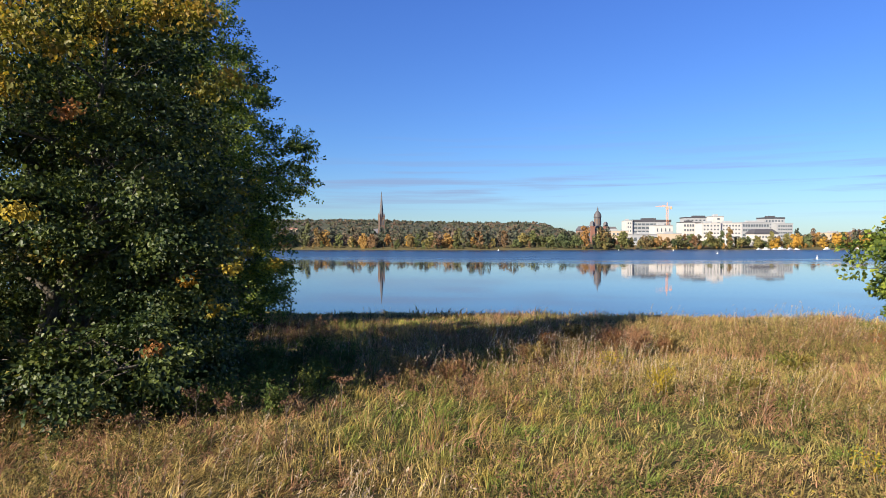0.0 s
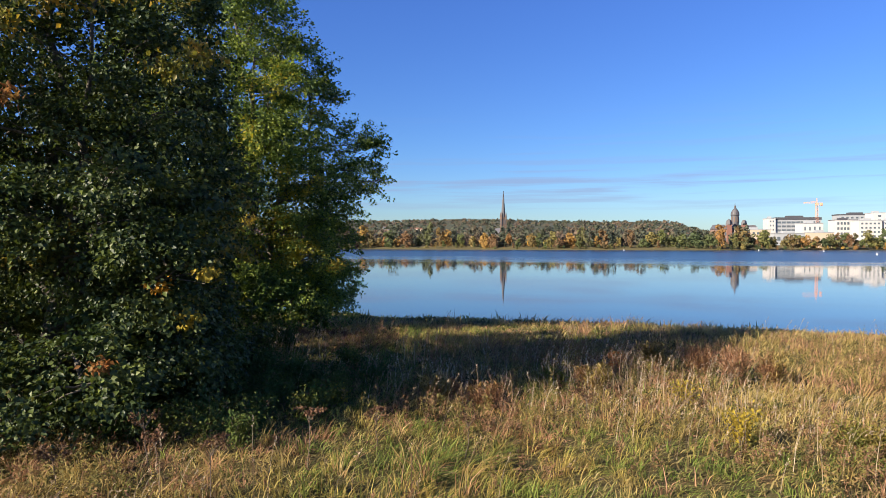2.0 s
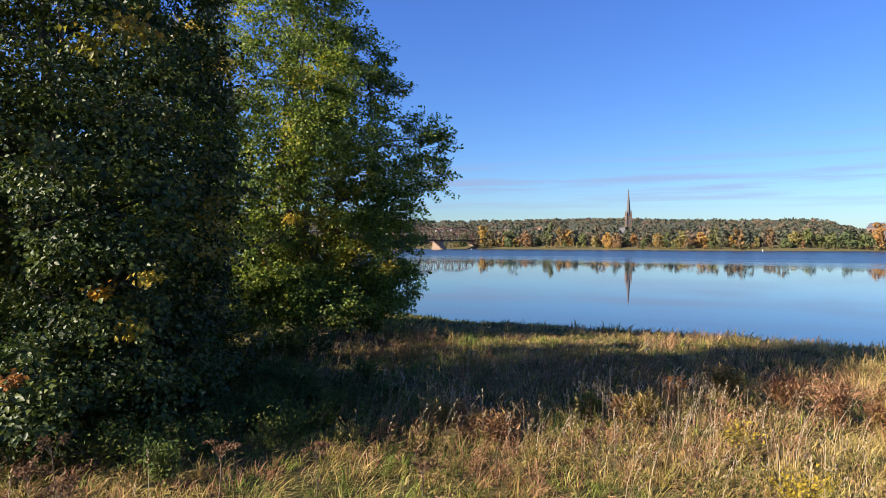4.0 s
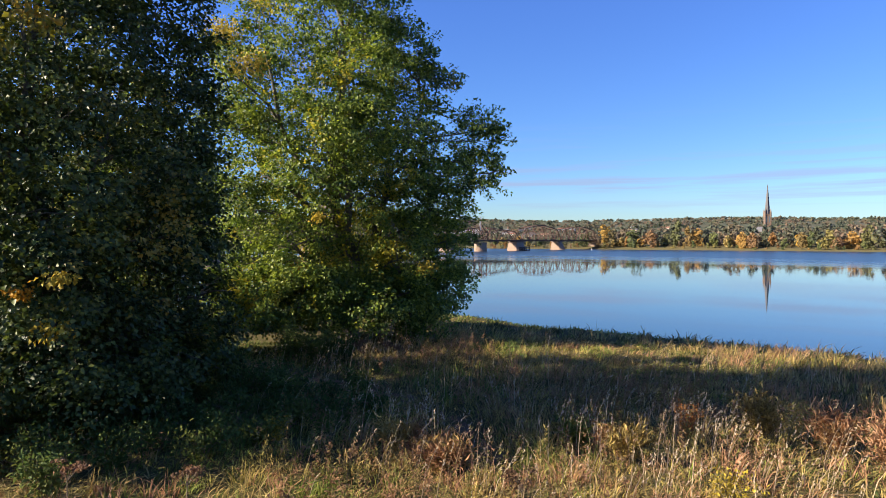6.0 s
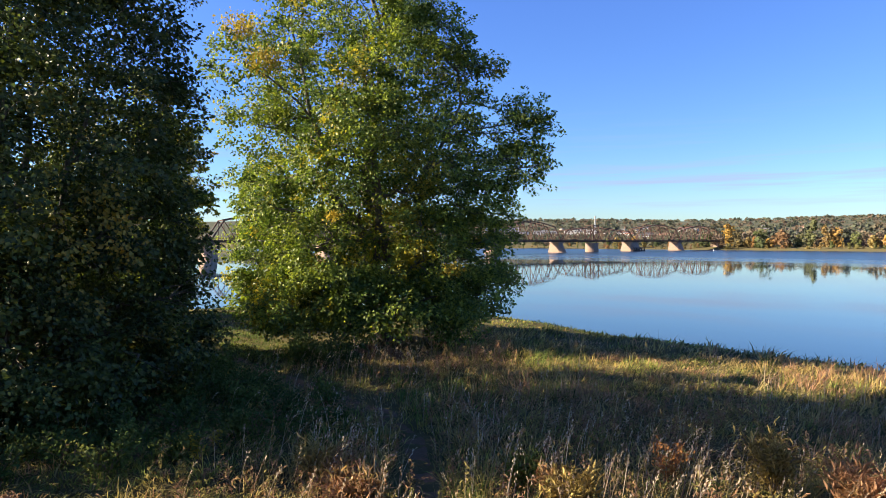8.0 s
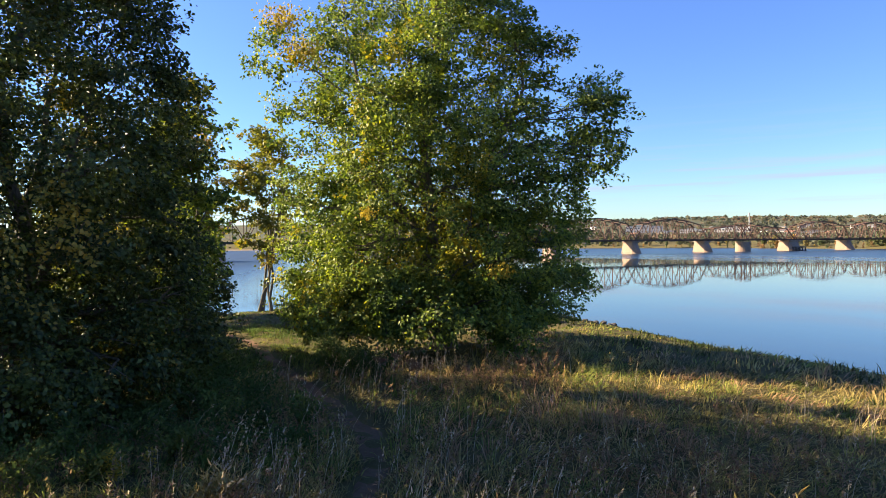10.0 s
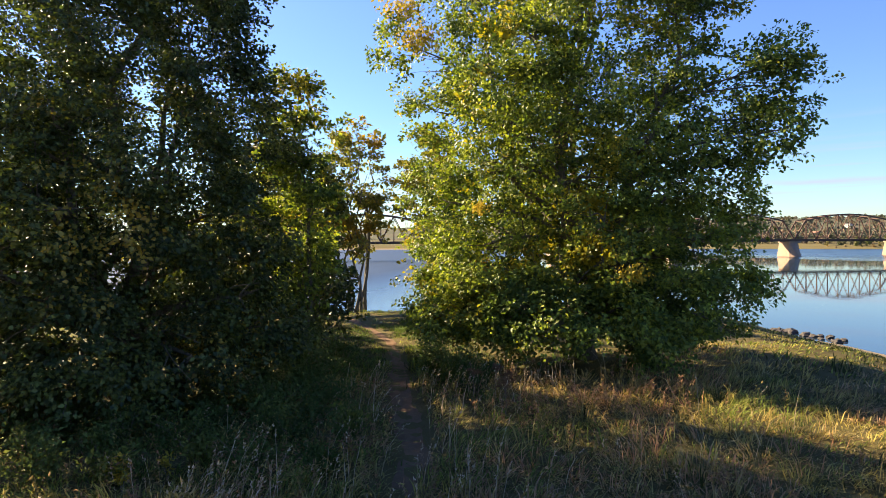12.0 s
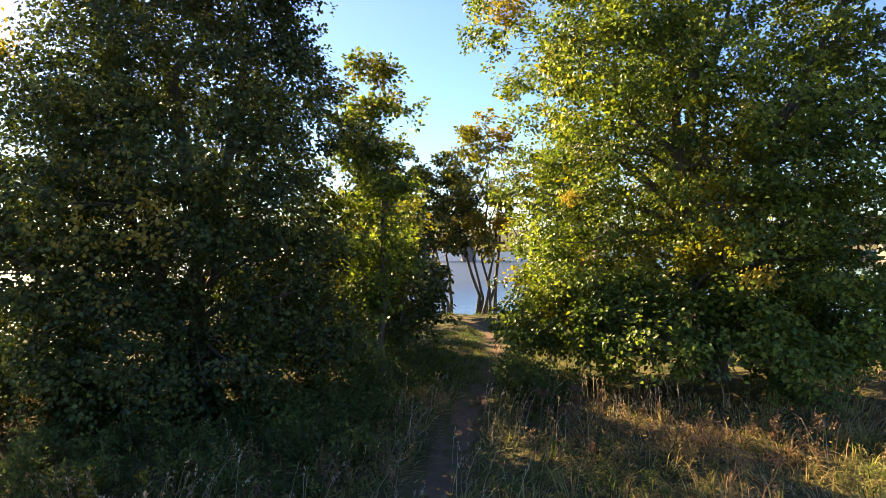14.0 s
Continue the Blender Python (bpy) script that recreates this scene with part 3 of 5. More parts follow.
def near_trees():
    r = np.random.RandomState(11)
    # dark maple close to the walk
    shape = lambda h: (0.95 + 0.2 * h) if h < 0.28 else max(0.12, 1.0 - 0.85 * ((h - 0.28) / 0.72) ** 1.6)
    lobes = lobe_cloud(r, (-9.3, 15.2), 4.5, 3.8, 0.0, 12.8, 50, shape, 1.5)
    lobes += [(-5.9, 12.4, 0.5, 1.1, 1.1, 1.0), (-5.4, 13.8, 2.4, 1.0, 1.1, 1.1), (-6.0, 13.2, 4.3, 1.0, 1.0, 1.0), (-6.3, 16.6, 3.0, 1.0, 1.0, 1.0), (-8.2, 18.6, 0.7, 1.3, 1.0, 0.7), (-6.6, 17.0, 0.5, 1.3, 1.0, 0.8),
              (-7.2, 12.0, 0.3, 1.4, 1.0, 1.0), (-6.0, 15.0, 0.3, 1.2, 1.4, 0.9), (-9.0, 11.8, 0.4, 1.4, 1.0, 1.1), (-6.9, 17.3, 6.3, 1.2, 1.2, 1.1), (-7.3, 17.2, 8.2, 1.1, 1.1, 1.0), (-6.6, 17.0, 4.6, 1.1, 1.1, 0.9),
              (-7.2, 17.9, 1.6, 1.0, 0.9, 0.9), (-7.3, 18.0, 3.4, 1.0, 0.9, 1.0), (-7.4, 17.9, 5.3, 1.0, 0.9, 1.0), (-7.6, 17.7, 7.0, 1.0, 1.0, 1.0), (-8.2, 17.9, 9.0, 1.2, 1.1, 1.1), (-8.4, 18.4, 2.4, 1.1, 1.0, 1.0), (-9.6, 12.0, 2.4, 1.4, 1.1, 1.2), (-10.6, 12.4, 4.4, 1.4, 1.2, 1.3), (-8.3, 12.2, 3.4, 1.3, 1.0, 1.1), (-11.2, 12.8, 1.4, 1.3, 1.1, 1.2), (-8.9, 12.4, 5.4, 1.3, 1.1, 1.1), (-9.4, 14.0, 3.2, 1.6, 1.4, 1.5), (-10.2, 14.4, 5.6, 1.6, 1.4, 1.5), (-8.2, 14.4, 5.2, 1.5, 1.3, 1.4),
              (-10.6, 17.4, 11.6, 1.7, 1.6, 1.2), (-9.0, 17.6, 12.8, 1.6, 1.5, 1.2), (-10.6, 16.2, 14.2, 1.7, 1.6, 1.2), (-8.6, 15.6, 14.6, 1.5, 1.5, 1.2), (-11.8, 18.6, 11.2, 1.5, 1.4, 1.1), (-7.6, 16.4, 12.6, 1.5, 1.5, 1.2)]
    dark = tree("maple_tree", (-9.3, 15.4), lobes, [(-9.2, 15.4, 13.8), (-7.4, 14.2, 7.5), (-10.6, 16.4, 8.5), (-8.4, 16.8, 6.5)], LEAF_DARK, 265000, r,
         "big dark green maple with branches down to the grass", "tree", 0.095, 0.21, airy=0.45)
    # tall sunlit maple by the footpath
    shape = lambda h: (0.88 + 0.5 * h) if h < 0.2 else (1.0 if h < 0.48 else max(0.12, 1.0 - 0.85 * ((h - 0.48) / 0.52) ** 1.3))
    lobes = lobe_cloud(r, (-12.3, 27.8), 5.0, 5.3, 0.0, 17.2, 66, shape, 1.65)
    # the sunny side is hollow between the skirt and the high boughs
    for k, l in enumerate(lobes):
        gap = 25.7 - (-0.6 * l[0] + 0.8 * l[1] - 0.7 * l[3])
        if 1.0 < l[2] < 5.2 and gap > 0:
            lobes[k] = (l[0] - 0.6 * gap, l[1] + 0.8 * gap, *l[2:])
    lobes += [(-7.9, 32.3, 6.3, 1.1, 1.1, 1.0), (-7.2, 32.0, 7.6, 0.9, 0.9, 0.8), (-8.7, 31.8, 5.2, 1.2, 1.1, 1.0), (-7.5, 32.0, 7.0, 1.2, 1.3, 1.1), (-8.4, 33.0, 8.0, 1.0, 1.0, 0.9), (-6.9, 31.7, 5.7, 0.8, 0.8, 1.1), (-9.0, 31.4, 6.4, 1.4, 1.3, 1.2), (-11.5, 23.4, 0.5, 1.2, 0.9, 0.9), (-12.7, 23.9, 0.5, 1.3, 1.0, 0.8), (-10.3, 24.2, 0.6, 1.2, 0.9, 0.8), (-11.4, 23.9, 1.7, 1.2, 1.0, 0.9), (-9.2, 25.2, 1.0, 1.1, 1.0, 0.9), (-13.9, 24.6, 0.4, 1.1, 1.0, 0.8), (-10.8, 24.4, 1.7, 1.3, 1.1, 1.0),
              (-8.3, 27.2, 2.2, 1.1, 1.1, 1.2), (-8.9, 28.8, 10.3, 1.3, 1.3, 1.3), (-8.6, 24.4, 7.0, 1.3, 1.3, 1.1), (-12.8, 22.7, 9.0, 1.2, 1.1, 1.1), (-8.6, 26.0, 0.5, 1.4, 1.3, 1.0), (-9.4, 27.0, 1.6, 1.3, 1.2, 1.0), (-8.4, 27.6, 0.9, 1.2, 1.2, 1.0), (-10.0, 25.6, 1.6, 1.2, 1.1, 0.9), (-8.0, 28.4, 0.2, 1.2, 1.3, 0.9), (-8.8, 30.6, 0.6, 1.3, 1.3, 1.1), (-9.8, 25.0, 0.3, 1.2, 1.0, 0.8), (-8.2, 29.6, 1.4, 1.3, 1.3, 1.2), (-8.5, 30.8, 2.9, 1.4, 1.3, 1.2), (-8.1, 29.0, 3.9, 1.3, 1.3, 1.1), (-8.5, 30.4, 5.0, 1.4, 1.3, 1.2), (-9.3, 32.0, 3.6, 1.3, 1.3, 1.2), (-9.6, 32.3, 1.5, 1.3, 1.2, 1.1), (-9.6, 31.0, 9.4, 1.4, 1.4, 1.2), (-9.4, 27.6, 4.6, 1.3, 1.3, 1.2), (-9.8, 27.2, 6.4, 1.4, 1.3, 1.2),
              (-14.2, 24.1, 1.1, 1.2, 1.1, 1.0), (-14.1, 24.3, 2.9, 1.2, 1.1, 1.1), (-13.7, 24.1, 4.9, 1.2, 1.1, 1.1), (-13.9, 24.0, 7.2, 1.3, 1.2, 1.1), (-12.2, 27.6, 4.0, 2.0, 2.0, 1.8), (-12.2, 27.6, 7.4, 2.2, 2.2, 1.9), (-11.4, 28.6, 10.4, 2.1, 2.1, 1.8), (-10.6, 27.0, 2.4, 1.6, 1.5, 1.3)]
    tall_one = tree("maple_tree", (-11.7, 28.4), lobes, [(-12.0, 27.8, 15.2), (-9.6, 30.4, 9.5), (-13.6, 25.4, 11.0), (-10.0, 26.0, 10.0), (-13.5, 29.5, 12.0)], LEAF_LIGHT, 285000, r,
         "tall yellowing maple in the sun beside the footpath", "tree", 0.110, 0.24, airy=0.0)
    for owner, x, y, z, s, mat in ((tall_one, -10.7, 24.6, 2.05, 0.20, ORANGE_LEAF), (tall_one, -7.2, 27.4, 1.95, 0.28, YELLOW_LEAF), (tall_one, -9.2, 24.0, 3.7, 0.2, YELLOW_LEAF), (tall_one, -11.3, 22.9, 8.8, 0.5, YELLOW_LEAF), (tall_one, -12.2, 22.6, 10.0, 0.5, YELLOW_LEAF),
                                   (dark, -4.45, 13.5, 2.35, 0.16, YELLOW_LEAF), (dark, -4.9, 13.6, 1.5, 0.2, YELLOW_LEAF), (dark, -5.3, 13.3, 2.1, 0.16, ORANGE_LEAF), (dark, -8.0, 10.9, 6.0, 0.45, OLIVE_LEAF), (dark, -7.3, 10.9, 6.5, 0.45, OLIVE_LEAF), (dark, -8.2, 11.4, 6.9, 0.5, OLIVE_LEAF), (dark, -6.7, 11.2, 6.3, 0.3, OLIVE_LEAF), (dark, -7.4, 10.8, 5.5, 0.3, OLIVE_LEAF), (dark, -6.2, 11.7, 7.0, 0.42, OLIVE_LEAF), (dark, -5.4, 12.0, 7.2, 0.42, OLIVE_LEAF), (dark, -4.9, 12.6, 7.4, 0.4, OLIVE_LEAF), (dark, -7.0, 11.6, 7.4, 0.5, OLIVE_LEAF), (dark, -4.35, 13.1, 6.2, 0.3, OLIVE_LEAF), (dark, -4.7, 12.7, 5.9, 0.25, OLIVE_LEAF), (dark, -6.6, 11.3, 5.2, 0.2, RUST_LEAF), (dark, -7.0, 10.6, 3.4, 0.2, YELLOW_LEAF), (dark, -5.4, 11.9, 0.9, 0.14, RUST_LEAF)):
        k = int(2200 * s * s) + 30
        P = np.array([x, y, z]) + r.normal(size=(k, 3)) * s * [0.65, 0.65, 0.4]
        v, f = leaves_np(P - np.array(owner.location), r.normal(size=(k, 3)) * 0.6 + [0.2, -0.2, -0.7], r.uniform(0.07, 0.13, k), r)
        part("turned_spray", mesh_np("turned_spray", v, f, mat, plant=r.uniform(0.3, 0.8)), None, owner, "spray of turned yellow-orange leaves")["kind"] = "stuff"
    # lighter tree behind the dark maple
    shape = lambda h: 0.5 + 1.2 * h if h < 0.4 else max(0.15, 0.98 - 0.75 * (h - 0.4) / 0.6)
    tree("poplar_tree", (-11.1, 19.5), lobe_cloud(r, (-11.3, 19.3), 1.8, 1.5, 1.4, 7.4, 22, shape, 0.95), [(-11.2, 19.4, 7.0), (-10.8, 19.6, 5.6)], LEAF_LIGHT, 12000, r,
         "slender grey-green poplar standing behind the dark maple", "tree", 0.12, 0.11, bare=3)
    # ochre undergrowth trees by the path
    for x, y, h, leaf, k, text in ((-16.5, 19.2, 4.4, LEAF_OCHRE, 9000, "low tree with ochre and yellow autumn leaves"), (-15.6, 17.6, 3.6, LEAF_OCHRE, 8500, "low spreading tree turning yellow near the bank"), (-23.0, 14.4, 3.4, LEAF_OCHRE, 7500, "rounded small tree with mixed autumn leaves"), (-14.2, 19.6, 2.6, LEAF_DARK, 7000, "low green thicket under the poplar"), (-24.5, 17.0, 3.2, LEAF_OCHRE, 7000, "ochre thicket on the west bank")):
        tree("small_tree", (x, y), lobe_cloud(r, (x, y), 2.3, 1.6, 0.0, h, 16, lambda q: 0.8 + 0.25 * math.sin(3 * q), 0.85), [(x + 0.2, y, h * 0.9), (x + 0.9, y + 0.5, h * 0.7), (x - 0.8, y - 0.4, h * 0.75)], leaf, k, r,
             text, "tree", 0.13, 0.08, bare=2, group="small trees between path and bank")
    # many-stemmed trees on the west bank
    for x, y, h, k, leaf, text in ((-30.4, 20.9, 7.0, 5, LEAF_DARK, "dark leafy tree on the west bank"), (-30.0, 23.4, 9.4, 6, LEAF_OCHRE, "many-stemmed bank tree, thin yellowing leaves"), (-29.6, 28.0, 9.5, 5, LEAF_OCHRE, "thin-stemmed bank tree, half bare"),
                                   (-29.8, 17.8, 8.0, 5, LEAF_DARK, "dark many-stemmed tree on the west bank"), 
                                   (-30.2, 34.5, 8.5, 5, LEAF_LIGHT, "yellow-green tree on the west bank"), (-29.5, 9.0, 10.0, 5, LEAF_DARK, "dark leafy tree on the west bank")):
        stems = [(x + r.uniform(-1.5, 1.5), y + r.uniform(-1.6, 1.6), h * r.uniform(0.7, 0.95)) for _ in range(k)]
        tree("bank_tree", (x, y), lobe_cloud(r, (x, y), 2.2, 2.2, 2.3, h, 22, lambda q: 0.72 + 0.33 * math.sin(3.1 * q), 0.95), stems, leaf, 8500, r, text, "tree", 0.19, 0.11, group="trees on the west bank", bare=5, foot=0.45)
    # tree whose edge shows by the meadow at the start
    shape = lambda h: 0.7 + 0.6 * h if h < 0.4 else max(0.15, 0.95 - 0.8 * (h - 0.4) / 0.6)
    tree("maple_tree", (15.5, 18.5), lobe_cloud(r, (15.5, 18.5), 3.4, 3.2, 0.8, 4.9, 26, shape, 1.0), [(15.0, 18.4, 4.5), (14.0, 18.0, 3.6), (16.0, 19.0, 3.8)], LEAF_LIGHT, 30000, r,
         "small green and orange maple at the meadow's edge", "tree", 0.14, 0.12)


near_trees()

# ---------------------------------------------------------------- meadow


def scatter(rng, x0, y0, x1, y1, count, keep):
    x, y = rng.uniform(x0, x1, count), rng.uniform(y0, y1, count)
    k = keep(x, y, rng.uniform(0, 1, count))
    return x[k], y[k]


def blades(rng, x, y, height, width, lean, bend, own=0.0, fine=True):
    """Grass blades: a tapering strip of three rungs, or four where fine, arching over."""
    n = len(x)
    z = land(x, y)
    o = np.stack([x, y, z - 0.02], -1)
    a = rng.uniform(0, 2 * math.pi, n)
    side = np.stack([np.cos(a), np.sin(a), np.zeros(n)], -1)
    turn = 0.45 + 1.2 * wave(x, y, 0.5, 71) + 0.7 * wave(x, y, 1.8, 72)
    w = np.stack([rng.normal(size=n) * lean + np.cos(turn) * bend, rng.normal(size=n) * lean + np.sin(turn) * bend, np.zeros(n)], -1)
    w[:, :2] += own
    far = np.sqrt((w ** 2).sum(1, keepdims=True))
    h = height[:, None] / np.sqrt(1 + 0.35 * far ** 2)
    wd = width[:, None] * 0.5
    up = np.array([0, 0, 1.0])
    droop = np.minimum(0.62, 0.42 * far)
    rows = [o - side * wd, o + side * wd]
    for t, thin in ((0.45, 0.9), (0.78, 0.6)) if fine else ((0.6, 0.8),):
        p = o + up * h * (t - droop * t ** 2.2) + w * h * t ** 1.8
        rows += [p + side * wd * thin, p - side * wd * thin]
    rows.append(o + up * h * (1 - droop) + w * h)
    V = np.stack(rows, 1).reshape(-1, 3)
    k = len(rows)
    i = np.arange(n)[:, None] * k
    tri = [i + [0, 1, 2], i + [0, 2, 3]] + ([i + [3, 2, 4], i + [3, 4, 5]] if fine else []) + [i + [k - 2, k - 3, k - 1]]
    F3 = np.concatenate(tri, 1).reshape(-1, 3)
    return V, F3


def meadow_cover(x, y):
    """How much grass grows: none on the path, little under the trees, none on the water's edge."""
    d, _ = to_line(x, y, PATH_LINE)
    g = ease(d + 0.10 * wave(x, y, 3.0, 9), 0.26 - 0.12 * ease(x, -6, -2) - 0.14 * ease(x, 0.2, 2.2), 0.58 - 0.1 * ease(x, -6, -2) - 0.4 * ease(x, 0.2, 2.2))
    for cx, cy, r in ((-9.3, 15.4, 3.4), (-11.7, 28.4, 4.6), (-12.6, 19, 1.8), (-17.5, 19.6, 1.6)):
        g = g * (0.12 + 0.88 * ease(np.hypot(x - cx, y - cy), r * 0.5, r * 1.25))
    z = land(x, y)
    return g * ease(z, -4.0, -3.75)


def tall(x, y):
    """Share of the full grass height: mown short by the west bank, lower on the slope."""
    f = 0.74 + 0.22 * wave(x, y, 0.8, 21) + 0.3 * (clump_of(x + 40, y) - 0.5) + 0.16 * wave(x, y, 4.6, 22)
    f = np.clip(f, 0.3, 1.2)
    return f * (0.48 + 0.52 * ease(x, -15, -8)) * (0.8 + 0.2 * ease(-y, -46, -33))


def clump_of(x, y):
    """A chance value from 0 to 1 shared by plants of one clump, about half a metre wide."""
    i = np.floor(x / 0.55 + 0.6 * wave(x, y, 3.1, 81))
    j = np.floor(y / 0.55 + 0.6 * wave(x, y, 2.7, 82))
    return np.mod(np.sin(i * 12.9898 + j * 78.233) * 43758.5453, 1.0)


def tufts(rng, x, y, k, spread):
    """k blades round each tuft's foot: places, outward lean, the tuft's own height share and shade."""
    n = len(x)
    u = rng.normal(size=(n, k, 2))
    xx, yy = x[:, None] + u[..., 0] * spread, y[:, None] + u[..., 1] * spread
    h = np.repeat(rng.uniform(0.5, 1.3, n), k)
    w = np.repeat(rng.normal(size=(n, 2)) * 0.5, k, axis=0)
    return xx.ravel(), yy.ravel(), u.reshape(-1, 2) * 0.34 + w, h, np.repeat(0.65 * clump_of(x, y) + 0.35 * rng.uniform(0, 1, n), k)


def make_meadow():
    rng = np.random.RandomState(5)
    zones = (((-9, 4.5, 16, 19), 14, 19, 0.95), ((-14, 19, 20, 33), 9, 14, 1.3), ((-34, 17, -14, 33), 6.0, 14, 1.7), ((-22, 19.5, -11, 26), 24.0, 13, 1.2), ((-35, 33, 45, 56), 4.2, 9, 2.9), ((16, 4.5, 40, 33), 3.0, 9, 2.2), ((-34, 4, -9, 17), 2.0, 11, 1.8), ((-30, -9, 34, 4.5), 2.6, 11, 2.2))
    sets = {"straw": [], "green": [], "sedge": [], "lush": []}
    for (x0, y0, x1, y1), dens, k, big in zones:
        fine = big < 1.0
        n = int((x1 - x0) * (y1 - y0) * dens)
        x, y = scatter(rng, x0, y0, x1, y1, n, lambda x, y, u: u < meadow_cover(x, y))
        g = 1.4 * ease(y, 35, 39) + wave(x, y, 0.45, 31) + 0.7 * wave(x, y, 1.6, 32) + rng.normal(size=len(x)) * 0.55
        short = ease(-x, 10, 15)
        lush = ease(-x, 1.0, 4.0) * ease(y, 13, 16) * (1 - ease(y, 23.2, 24.8))
        fresh = (lush > rng.uniform(0.1, 1.1, len(x))) | ((short > rng.uniform(0.0, 1.0, len(x))) & (y < 27))
        green = g + 1.3 * short + 1.2 * lush > 0.15 + 0.45 * ease(y, 21, 24) * (1 - ease(y, 33, 36))
        # low wet slope, taken higher towards the tall maple to paint the bank shaded
        wet_shade = land(x, y) + 0.35 * rng.normal(size=len(x)) < -1.25 + 0.5 * ease(-x, -4, 4) * ease(y, 40, 44)
        for key, pick in (("straw", ~green & ~wet_shade & ~fresh), ("green", green & ~wet_shade & ~fresh), ("lush", fresh & ~wet_shade), ("sedge", wet_shade)):
            xx, yy, lean, hs, own = tufts(rng, x[pick], y[pick], k, 0.085 * big)
            m = len(xx)
            h = (0.60 if key == "straw" else 0.46) * tall(xx, yy) * hs * rng.uniform(0.6, 1.15, m)
            bend = 0.45 + 0.8 * rng.uniform(0, 1, m) + 0.5 * np.clip(wave(xx, yy, 0.9, 33), -1, 1)
            w = rng.uniform(0.008, 0.02, m) * big
            sets[key].append((*blades(rng, xx, yy, h, w, 0.3, bend * 0.6, lean, fine), np.repeat(own, 7 if fine else 5)))
    # a mat of old blades lying low between the tufts
    x, y = scatter(rng, -12, 4.5, 17, 33, 60000, lambda x, y, u: u < meadow_cover(x, y))
    m = len(x)
    sets["thatch"] = [blades(rng, x, y, rng.uniform(0.16, 0.34, m), rng.uniform(0.018, 0.034, m), 1.0, 0.9 + rng.uniform(0, 1, m), fine=False) + (np.repeat(rng.uniform(0, 1, m), 5),)]
    for key, mat, text in (("thatch", THATCH, "matted brown old grass lying on the ground"), ("straw", STRAW, "dry straw-coloured meadow grass, wind-bent"), ("green", GREEN, "green and yellowing meadow grass"), ("lush", LUSH, "fresh green grass beside the footpath"), ("sedge", SHADED_SEDGE, "dark green sedge on the wet bank slope, shade in its colour")):
        V, Fc, own, n = [], [], [], 0
        for v, f, q in sets[key]:
            own.append(q)
            V.append(v)
            Fc.append(f + n)
            n += len(v)
        ob = part("meadow_grass", mesh_np("meadow_grass", np.concatenate(V), np.concatenate(Fc), mat, plant=np.concatenate(own)))
        tagged(ob, text, "grass", kind="stuff")
    # weeds: stems with small leaves
    V, Fc, n = [], [], 0
    x, y = scatter(rng, -9, 4.5, 20, 28, 12500, lambda x, y, u: u < meadow_cover(x, y) * np.clip(0.5 + 0.8 * wave(x, y, 0.7, 41), 0.10, 1))
    m = len(x)
    o = np.stack([x, y, land(x, y)], -1)
    h = rng.uniform(0.35, 0.8, m) * np.clip(tall(x, y) + 0.1, 0.3, 1)
    lean = rng.normal(size=(m, 3)) * [0.16, 0.16, 0] + [0.10, 0.05, 1]
    k = 24
    t = rng.uniform(0.2, 1.0, (m, k, 1))
    P = o[:, None] + lean[:, None] * h[:, None, None] * t + rng.normal(size=(m, k, 3)) * 0.022
    D = rng.normal(size=(m, k, 3)) + [0, 0, 0.5]
    S = rng.uniform(0.035, 0.09, m * k)
    v, f = leaves_np(P.reshape(-1, 3), D.reshape(-1, 3), S, rng, aspect=0.31)
    ob = part("meadow_weeds", mesh_np("meadow_weeds", v, f, FORB, plant=np.repeat(rng.uniform(0, 1, m), k * 4)))
    tagged(ob, "withering brown, red and yellow meadow weeds", "weeds", kind="stuff")
    # grass stalks with pale seed heads
    x, y = scatter(rng, -9, 5, 30, 29.5, 18000, lambda x, y, u: u < meadow_cover(x, y) * np.clip(0.05 + 0.7 * wave(x, y, 0.6, 51) + 0.9 * np.exp(-((x + 1.2) ** 2 + (y - 17.6) ** 2) / 1.6) + 0.8 * np.exp(-((x - 5.4) ** 2 / 5 + (y - 21.5) ** 2 / 1.2)), 0.02, 1))
    m = len(x)
    v1, f1 = blades(rng, x, y, rng.uniform(0.8, 1.12, m) * np.clip(tall(x, y) + 0.2, 0.3, 1), np.full(m, 0.009), 0.12, 0.22 + 0.1 * rng.uniform(0, 1, m))
    tip = v1.reshape(-1, 7, 3)[:, 6]
    down = unit(v1.reshape(-1, 7, 3)[:, 4] - tip)
    k = 7
    P = tip[:, None] + down[:, None] * rng.uniform(0, 0.16, (m, k, 1)) + rng.normal(size=(m, k, 3)) * 0.008
    D = -down[:, None] + rng.normal(size=(m, k, 3)) * 0.35
    v2, f2 = leaves_np(P.reshape(-1, 3), D.reshape(-1, 3), rng.uniform(0.03, 0.055, m * k), rng, aspect=0.4)
    ob = part("seed_stalks", mesh_np("seed_stalks", np.concatenate([v1, v2]), np.concatenate([f1, f2 + len(v1)]), SEED, plant=0.5))
    tagged(ob, "tall grass stalks with pale dry seed heads", "grass", kind="stuff")


make_meadow()


